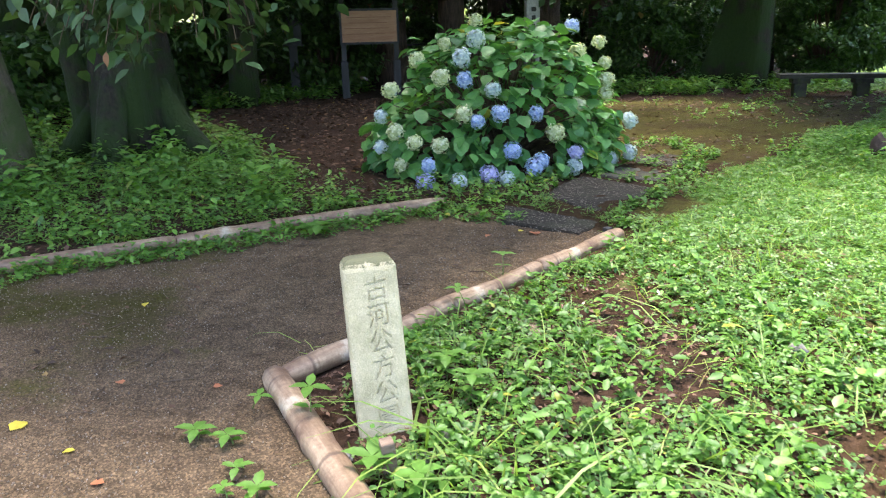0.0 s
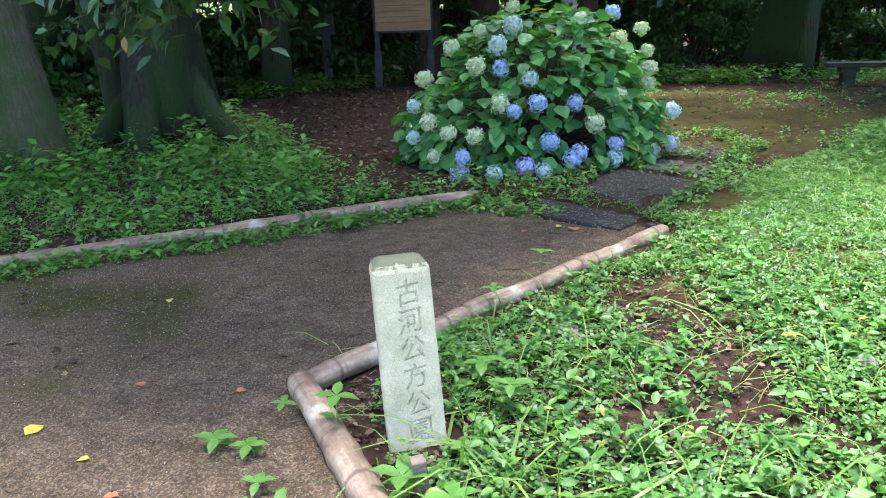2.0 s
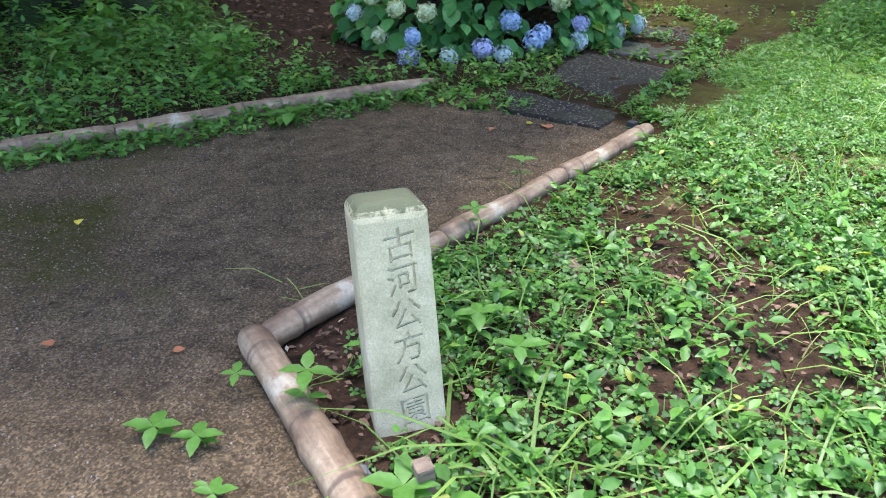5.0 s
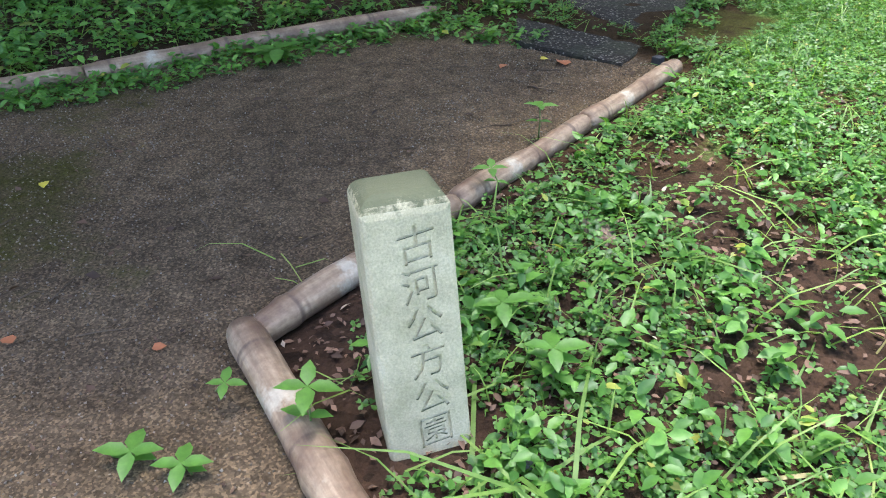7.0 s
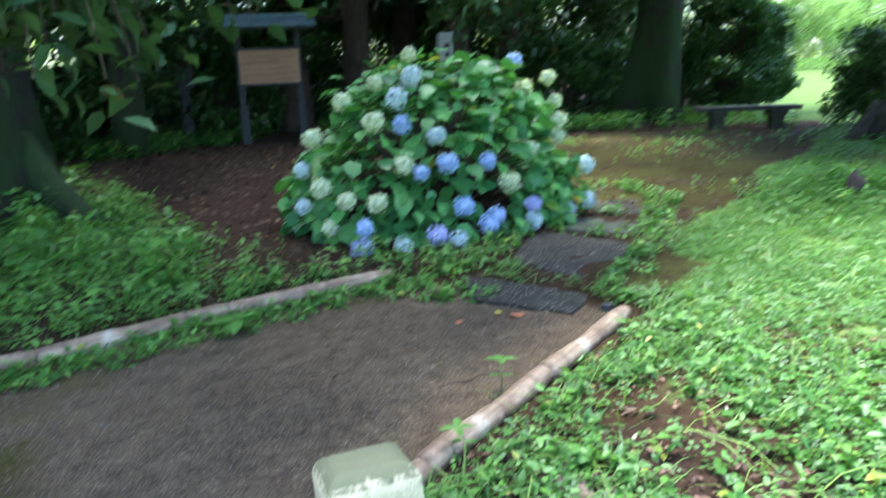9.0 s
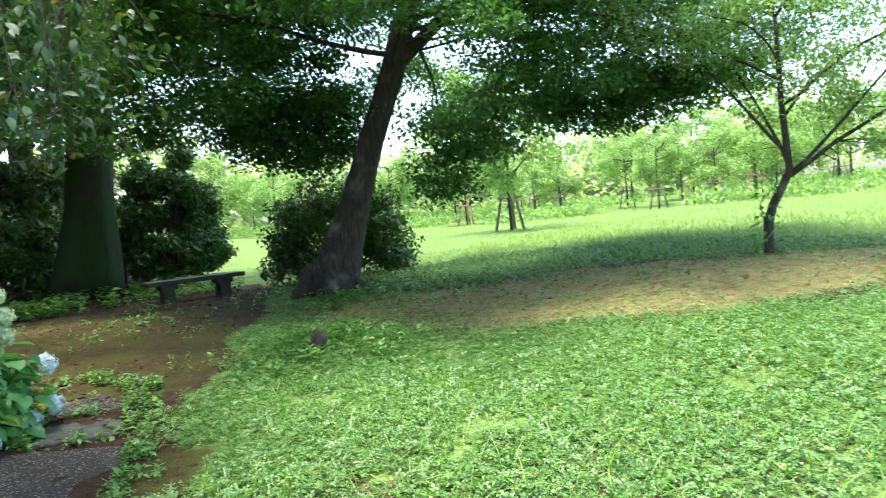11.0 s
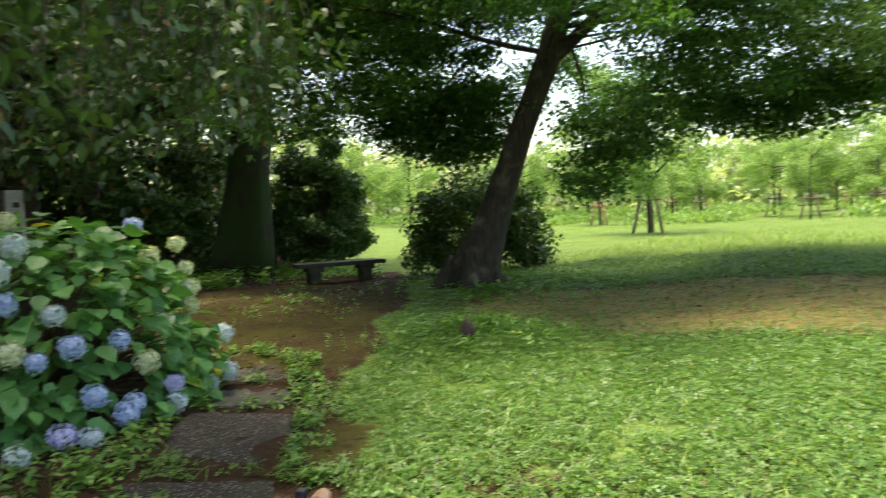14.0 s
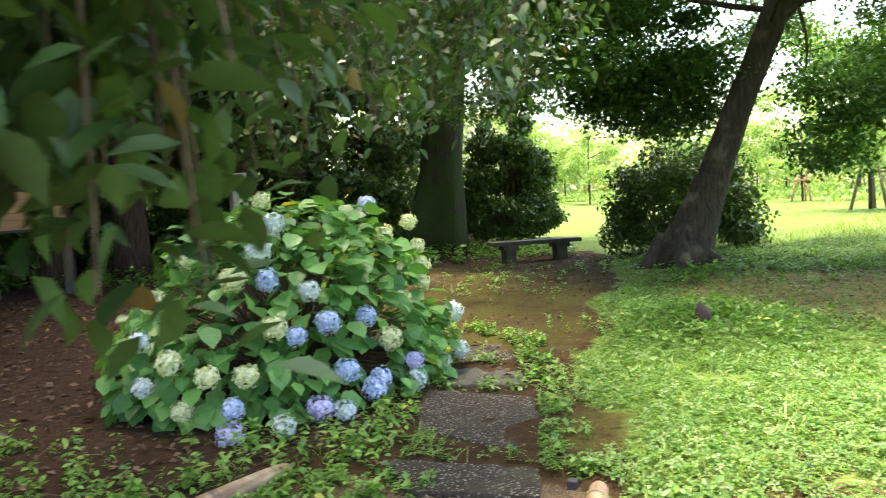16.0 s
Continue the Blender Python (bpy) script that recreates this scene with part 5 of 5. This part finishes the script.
    stuff("stump_weeds", around, MAT["weed"], "bright weeds heaped round the old stump", "weeds")
    stuff("wood_edge_weeds", joined([far, under_tree]), MAT["shade_weed"], "low shaded plants at the trees' feet", "weeds")


left_bank()


def grit():
    rng = np.random.default_rng(450)
    ball = ([(1, 0, -0.4), (-0.6, 0.8, -0.4), (-0.5, -0.85, -0.4), (0.1, 0.05, 0.8)], [(0, 1, 3), (1, 2, 3), (2, 0, 3), (0, 2, 1)])
    p = sown(rng, -3.2, 1.8, 1.2, 5.8, 1900, lambda x, y: (inside(PATH_AREA, x, y) > 0.0) * np.clip(fractal(x, y, 0.9, 13) * 1.6 - 0.2, 0, 1))
    stuff("gravel", lay(rng, ball, p, 0.0046, 0.6, 0.003), MAT["pebble"], "fine pale grit strewn over the path", "gravel")
    twigs = []
    for q in sown(rng, -3.5, 1.8, 1.2, 5.8, 5.5, lambda x, y: (inside(PATH_AREA, x, y) > 0.1) * 1.0):
        a, n = rng.uniform(0, 6.283), rng.uniform(0.05, 0.22)
        d = np.array([math.cos(a), math.sin(a), 0]) * n
        twigs.append(tube(np.array([q + [0, 0, 0.006], q + d * 0.5 + rng.normal(0, 0.012, 3) * [1, 1, 0.2] + [0, 0, 0.008], q + d + [0, 0, 0.006]]), [0.003, 0.0025, 0.0015], 4))
    stuff("fallen_twigs", joined(twigs), MAT["twig"], "thin dark fallen twigs lying on the path", "twigs")


grit()


def weed_plant(x, y, height, leaf, pairs, label, seed, mat="weed"):
    """A single upright weed with crosswise leaf pairs."""
    rng = np.random.default_rng(seed)
    ob = thing("weed_plant", Matrix.Translation((x, y, land_at(x, y))), label, "weed")
    lean = rng.normal(0, 0.03, 2)
    top = np.array([lean[0], lean[1], height])
    part("stem", tube(np.array([[0, 0, -0.02], top * 0.5 + [0.005, 0, 0], top]), [0.0035, 0.003, 0.002], 5), MAT["green_stem"], ob)
    for k in range(pairs):
        f = 1 - 0.42 * k / max(pairs - 1, 1)
        for s in range(4 if k == 0 else 2):
            a = k * 1.3 + s * (math.pi / 2 if k == 0 else math.pi)
            size = leaf * (1.0 if k == 0 else 0.8) * rng.uniform(0.85, 1.1)
            shape = scattered(LEAF, (top * f)[None], np.array([a]), np.array([rng.uniform(-0.1, 0.35)]), np.zeros(1), np.array([size]))
            part("leaf", shape, MAT[mat], ob, "", None, True)
    return ob


weed_plant(0.12, 2.40, 0.19, 0.085, 2, "upright weed with four broad pointed leaves by the pole", 1)
weed_plant(-0.29, 2.39, 0.05, 0.085, 2, "low broad-leaved weed rooted in the dirt path", 2)
weed_plant(-0.16, 2.63, 0.09, 0.055, 1, "single upright leaf sprouting beside the pole", 3)
weed_plant(-0.14, 2.34, 0.05, 0.07, 2, "small weed growing on the dirt path", 4)
weed_plant(-0.32, 5.22, 0.09, 0.17, 3, "large-leaved plantain growing against the pole", 5)
weed_plant(-0.42, 5.14, 0.06, 0.14, 3, "broad plantain rosette beside the pole", 6)
weed_plant(0.93, 4.12, 0.16, 0.08, 2, "upright weed standing over the edging pole", 7)
weed_plant(0.72, 3.62, 0.15, 0.07, 2, "slim weed standing over the edging pole", 8)
weed_plant(0.42, 2.06, 0.12, 0.10, 3, "leafy weed in front of the stone post", 9)
weed_plant(0.58, 1.98, 0.13, 0.09, 3, "leafy weed in the grass before the post", 10)
weed_plant(0.72, 2.52, 0.16, 0.09, 4, "broad-leaved weed beside the stone post", 11)
weed_plant(0.62, 2.75, 0.14, 0.09, 4, "broad-leaved weed growing behind the post", 12)
weed_plant(-0.12, 2.22, 0.05, 0.06, 2, "small sprout on the dirt beside the pole", 13)
weed_plant(0.02, 2.02, 0.07, 0.07, 3, "pale green sprout on the dirt beside the pole", 14)
weed_plant(0.16, 1.92, 0.06, 0.06, 3, "small leafy sprout at the path's edge", 15)
weed_plant(-0.06, 2.0, 0.05, 0.05, 2, "tiny sprout growing in the dirt", 16)


# ---- small built things ----
def bench():
    """A concrete slab on two block legs."""
    ob = thing("bench", pose(8.22, 15.35, -0.02, rz=-12), "dark mossy concrete bench under the trees", "bench")
    part("seat", box(bmesh.new(), 2.0, 0.46, 0.085, (0, 0, 0.43), 0.012), MAT["bench"], ob)
    for x in (-0.58, 0.58):
        bm = bmesh.new()
        box(bm, 0.34, 0.36, 0.10, (x, 0, 0.335), 0.015)
        box(bm, 0.24, 0.30, 0.34, (x, 0, 0.13), 0.02)
        part("leg", bm, MAT["bench"], ob)


bench()


def info_board():
    """A roofed notice board on two posts."""
    ob = thing("notice_board", pose(-1.33, 17.42, 0, rz=7), "roofed wooden notice board with a faded brown panel", "notice board")
    for x in (-0.60, 0.60):
        post = part("post", box(bmesh.new(), 0.11, 0.10, 2.45, (x, 0, 1.2), 0.008), MAT["black_wood"], ob)
        part("brace", box(bmesh.new(), 0.17, 0.07, 0.85, (x - 0.0, -0.085, 0.42), 0.02), MAT["black_wood"], post)
    part("panel", box(bmesh.new(), 1.24, 0.03, 0.68, (0, -0.07, 1.60), 0.004), MAT["board"], ob, "faded reddish-brown panel")
    fr = bmesh.new()
    for x, z, sx, sz in ((0, 1.965, 1.34, 0.05), (0, 1.235, 1.34, 0.05), (-0.645, 1.6, 0.05, 0.68), (0.645, 1.6, 0.05, 0.68)):
        box(fr, sx, 0.06, sz, (x, -0.07, z), 0.005)
    part("frame", fr, MAT["black_wood"], ob, "dark wooden frame")
    for k in range(4):
        part("writing", box(bmesh.new(), 1.0 - 0.14 * (k % 2), 0.006, 0.018, (-0.03 * k, -0.088, 1.80 - 0.12 * k)), MAT["board_ink"], ob, "faded unreadable line of writing")
    for s in (-1, 1):
        r = box(bmesh.new(), 2.0, 0.52, 0.04, (0, s * 0.235, 2.50), 0.006, Matrix.Rotation(radians(-27 * s), 4, "X"))
        slope = part("roof", r, MAT["roof"], ob, "grey-blue sheet roof")
        for x in np.linspace(-0.9, 0.9, 10):
            part("batten", box(bmesh.new(), 0.03, 0.50, 0.02, (x, s * 0.24, 2.528), 0.003, Matrix.Rotation(radians(-27 * s), 4, "X")), MAT["roof"], slope)
    part("ridge", box(bmesh.new(), 2.04, 0.12, 0.06, (0, 0, 2.63), 0.01), MAT["roof"], ob)


info_board()


def post_box():
    """A small gabled box on a post."""
    ob = thing("gabled_box", pose(-3.24, 18.02, 0, rz=10), "small dark gabled wooden box on a post", "post box")
    part("post", box(bmesh.new(), 0.2, 0.17, 1.25, (0, 0, 0.6), 0.01), MAT["black_wood"], ob)
    bm = box(bmesh.new(), 0.42, 0.34, 0.42, (0, 0, 1.44), 0.008)
    part("body", bm, MAT["black_wood"], ob)
    g = bmesh.new()
    a = [g.verts.new(p) for p in ((-0.21, -0.17, 1.652), (0.21, -0.17, 1.652), (0, -0.17, 1.86))]
    b = [g.verts.new(p) for p in ((-0.21, 0.17, 1.652), (0.21, 0.17, 1.652), (0, 0.17, 1.86))]
    g.faces.new(a), g.faces.new(b[::-1])
    for i in range(3):
        g.faces.new((a[i], b[i], b[(i + 1) % 3], a[(i + 1) % 3]))
    bmesh.ops.recalc_face_normals(g, faces=g.faces)
    part("gable", g, MAT["black_wood"], ob)
    for s in (-1, 1):
        part("roof", box(bmesh.new(), 0.37, 0.46, 0.03, (s * 0.135, 0, 1.79), 0.004, Matrix.Rotation(radians(45 * s), 4, "Y")), MAT["black_wood"], ob)
    part("sill", box(bmesh.new(), 0.48, 0.4, 0.04, (0, 0, 1.225), 0.006), MAT["black_wood"], ob)


post_box()


def stone_pillar():
    ob = thing("stone_pillar", pose(2.25, 16.2, 0, rz=6), "tall square grey stone pillar with black letters", "stone pillar")
    bm = box(bmesh.new(), 0.30, 0.28, 2.15, (0, 0, 1.03), 0.02)
    for v in bm.verts:
        if v.co.z > 2.05:
            v.co.x, v.co.y = v.co.x * 0.95, v.co.y * 0.95
    part("shaft", bm, MAT["pillar"], ob)
    part("base", box(bmesh.new(), 0.6, 0.6, 0.16, (0, 0, 0.05), 0.02), MAT["pillar"], ob)
    for k in range(7):
        part("letter", box(bmesh.new(), 0.10 - 0.02 * (k % 3), 0.006, 0.09, (0.01, -0.1425, 1.85 - 0.17 * k), 0.0), MAT["ink"], ob, "unreadable black letter")


stone_pillar()


def lump(name, at, radii, material, label, category, seed, sink=0.25):
    """A rough rounded lump: rock, stump."""
    rng = np.random.default_rng(seed)
    bm = bmesh.new()
    bmesh.ops.create_icosphere(bm, subdivisions=3, radius=1)
    off = rng.uniform(0, 50, 3)
    for v in bm.verts:
        n = noise.noise(Vector(v.co * 1.6 + Vector(off))) * 0.35 + noise.noise(Vector(v.co * 4.5 + Vector(off))) * 0.14
        v.co = v.co * (1 + n)
        v.co.x, v.co.y, v.co.z = v.co.x * radii[0], v.co.y * radii[1], v.co.z * radii[2]
    ob = new(name, bm_mesh(name, bm, material, True))
    ob.matrix_world = pose(at[0], at[1], land_at(*at) + radii[2] * (1 - 2 * sink) + 0.02, rz=rng.uniform(0, 360))
    return tagged(ob, label, category)


lump("tree_stump", (4.73, 7.15), (0.085, 0.075, 0.12), MAT["stump"], "small rotten dark tree stump in the clover", "stump", 3, 0.2)
lump("rock", (2.09, 2.87), (0.035, 0.045, 0.05), MAT["rock"], "small grey stone lying in the grass", "rock", 4)
lump("rotten_wood", (1.0, 3.36), (0.17, 0.05, 0.03), MAT["rotten"], "flat piece of rotten wood among weeds", "wood", 5)
lump("rock", (0.62, 2.32), (0.03, 0.025, 0.02), MAT["rock"], "pale pebble at the stone post's foot", "rock", 6)
lump("rock", (0.28, 2.20), (0.028, 0.03, 0.018), MAT["rock"], "pale pebble beside the brown pole", "rock", 7)
lump("rock", (0.55, 2.18), (0.035, 0.028, 0.02), MAT["rock"], "pale pebble in front of the post", "rock", 8)


def peg():
    ob = new("wooden_peg", bm_mesh("wooden_peg", box(bmesh.new(), 0.045, 0.045, 0.22, (0, 0, 0.06), 0.006), MAT["rotten"]))
    ob.matrix_world = pose(0.45, 2.11, 0.0, rx=4, ry=-5, rz=20)
    tagged(ob, "short rotten wooden peg holding the pole", "peg")
    ob = new("wooden_peg", bm_mesh("wooden_peg", box(bmesh.new(), 0.055, 0.05, 0.12, (0, 0, 0.02), 0.006), MAT["black_wood"]))
    ob.matrix_world = pose(1.72, 5.02, 0.0, rz=40)
    tagged(ob, "dark square wooden peg at the pole's end", "peg")


peg()


def fallen_leaf(x, y, size, material, label, seed):
    rng = np.random.default_rng(seed)
    shape = scattered(BROAD, np.zeros((1, 3)), np.array([rng.uniform(0, 6)]), np.array([0.08]), np.array([0.1]), np.array([size]))
    ob = new("fallen_leaf", np_mesh("fallen_leaf", shape[0], shape[1], material, True))
    ob.matrix_world = Matrix.Translation((x, y, land_at(x, y) + 0.014))
    tagged(ob, label, "leaf")


YELLOW = leaf_material("yellow_leaf", (0.55, 0.45, 0.04), (0.62, 0.52, 0.08), None, 0.5, 0.2)
RUST = leaf_material("rust_leaf", (0.35, 0.10, 0.04), (0.42, 0.16, 0.07), None, 0.6, 0.1)
for k, (x, y, s, m, w) in enumerate([(-1.07, 3.81, 0.05, YELLOW, "bright yellow"), (-1.02, 2.44, 0.08, YELLOW, "yellow"), (-0.76, 2.82, 0.05, RUST, "rust-red"), (0.9, 5.08, 0.06, RUST, "dull brown"),
                                     (1.22, 5.04, 0.10, RUST, "dry brown"), (-0.36, 2.78, 0.04, RUST, "rust-red"), (-0.7, 2.3, 0.045, YELLOW, "pale yellow"), (-0.5, 2.1, 0.05, RUST, "orange-brown"), (1.1, 5.15, 0.05, YELLOW, "yellow")]):
    fallen_leaf(x, y, s, m, w + " fallen leaf lying on the dirt path", 500 + k)


def fence():
    """A dark post-and-rail fence in the wood."""
    ob = thing("wooden_fence", pose(-6.5, 20.8, 0, rz=4), "dark weathered wooden fence among the trees", "fence")
    for k in range(9):
        part("post", box(bmesh.new(), 0.09, 0.09, 1.3, (k * 0.8, 0, 0.6), 0.006), MAT["black_wood"], ob)
    for z in (0.45, 0.8, 1.12):
        part("rail", box(bmesh.new(), 6.6, 0.05, 0.06, (3.2, -0.072, z), 0.005), MAT["black_wood"], ob)


fence()


# ---- the orchard beyond the lawn ----
def stakes(x, y, red, seed, high=1.5):
    """Three leaning poles tied round a young tree by cross bars."""
    rng = np.random.default_rng(seed)
    z = land_at(x, y)
    mat = MAT["stake_red"] if red else MAT["stake_wood"]
    ob = thing("tree_stake", Matrix.Translation((x, y, z)), ("reddish" if red else "grey-brown") + " wooden tree stakes tied with a crossbar", "tree stake", "stakes round the young trees")
    feet = [(0.62 * math.cos(a), 0.62 * math.sin(a)) for a in (0.4, 2.5, 4.6)]
    for fx, fy in feet:
        part("pole", tube(np.array([[fx, fy, -0.1], [fx * 0.4, fy * 0.4, high]]), [0.055, 0.05], 7), mat, ob)
    for a, b in ((0, 1), (1, 2)):
        p, q = np.array([*feet[a], 0]) * 0.56, np.array([*feet[b], 0]) * 0.56
        part("crossbar", tube(np.array([p + (p - q) * 0.25 + [0, 0, high * 0.8], q + (q - p) * 0.25 + [0, 0, high * 0.8]]), [0.04, 0.04], 6), mat, ob)


def orchard():
    rng = np.random.default_rng(600)
    kinds = []
    for k in range(4):
        spec = [(rng.uniform(0.28, 1.0), rng.uniform(0, 360), rng.uniform(5, 50), rng.uniform(1.6, 2.6), 0.03) for _ in range(9)]
        kinds.append(tree("young_tree", [(0, 0, -0.1), (0.03, 0, 1.2), (-0.05, 0.05, 2.4), (0.05, 0, 4.2)], [0.065, 0.055, 0.04, 0.02], MAT["bark"], spec, MAT["young"], 0.15, 0.62, 52,
                          "slender staked young tree with light open crown", seed=610 + k, segs=7, twigs=4, twig_len=1.0, group="young trees of the orchard"))
    spots = [(22.3, 17.3, 1, 0), (40.7, 26.5, 1, 0), (43, 30, 1, 0), (47, 25, 1, 0), (41.2, 20.1, 1, 0), (45, 19.5, 1, 1), (42, 17, 1, 0), (38.3, 13.6, 1, 1), (45, 11.3, 1, 0), (38, 7.2, 1, 1), (36.4, 30.8, 1, 1), (38.3, 56.5, 0, 0),
             (46, 34, 1, 0), (50, 16, 1, 0), (52, 8, 1, 1), (46, 3, 1, 0), (54, 24, 0, 0), (44, 38, 0, 0), (56, 13, 0, 0), (48, 44, 0, 0), (36, 1, 1, 0), (58, 30, 0, 0), (33, 46, 0, 0), (50, 52, 0, 0), (33, 54, 0, 0), (55, 2, 0, 0), (58, 20, 0, 0), (45, 62, 0, 0), (41, 42, 0, 0), (53, 38, 0, 0)]
    for k, (x, y, st, red) in enumerate(spots):
        s = rng.uniform(0.8, 1.1) * (1.25 if not st else 1.0)
        m = pose(x, y, land_at(x, y), rz=rng.uniform(0, 360))
        if k < 4:
            t = kinds[k]
            t.matrix_basis = m
        else:
            t = copy_thing(kinds[k % 4], m)
        t.scale = (s, s, s)
        if st:
            stakes(x, y, red, 640 + k)


orchard()


def far_woods():
    """Woods that close the horizon all round: crowns of many leaf clumps."""
    rng = np.random.default_rng(700)
    cs, rs = [], []
    for k in range(340):
        a = rng.uniform(0, 2 * math.pi)
        r = rng.uniform(68, 100)
        x, y = 5 + r * math.sin(a), 8 + r * math.cos(a)
        h = rng.uniform(6, 12) * (0.75 if 0.6 < a < 1.9 else 1.0)
        for j in range(16):
            cs.append((x + rng.normal(0, 2.2), y + rng.normal(0, 2.2), land_at(x, y) + h * rng.uniform(0.05, 1.0)))
            rs.append(rng.uniform(1.2, 2.6))
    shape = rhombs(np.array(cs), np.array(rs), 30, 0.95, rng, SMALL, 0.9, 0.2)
    stuff("far_woods", shape, MAT["hazed_wood_leaf"], "distant green woods closing the horizon, haze put into their leaf colour", "woods")
    p = sown(rng, 34, 66, -4, 70, 2.6, lambda x, y: np.clip((fractal(x, y, 0.16, 15) - 0.40) * 6, 0, 1))
    stuff("tall_grass", rhombs(p + [0, 0, 0.25], np.full(len(p), 0.6), 16, 0.24, rng, SMALL, 0.7, -0.9), MAT["young"], "tall pale grass under the young trees", "grass")


far_woods()
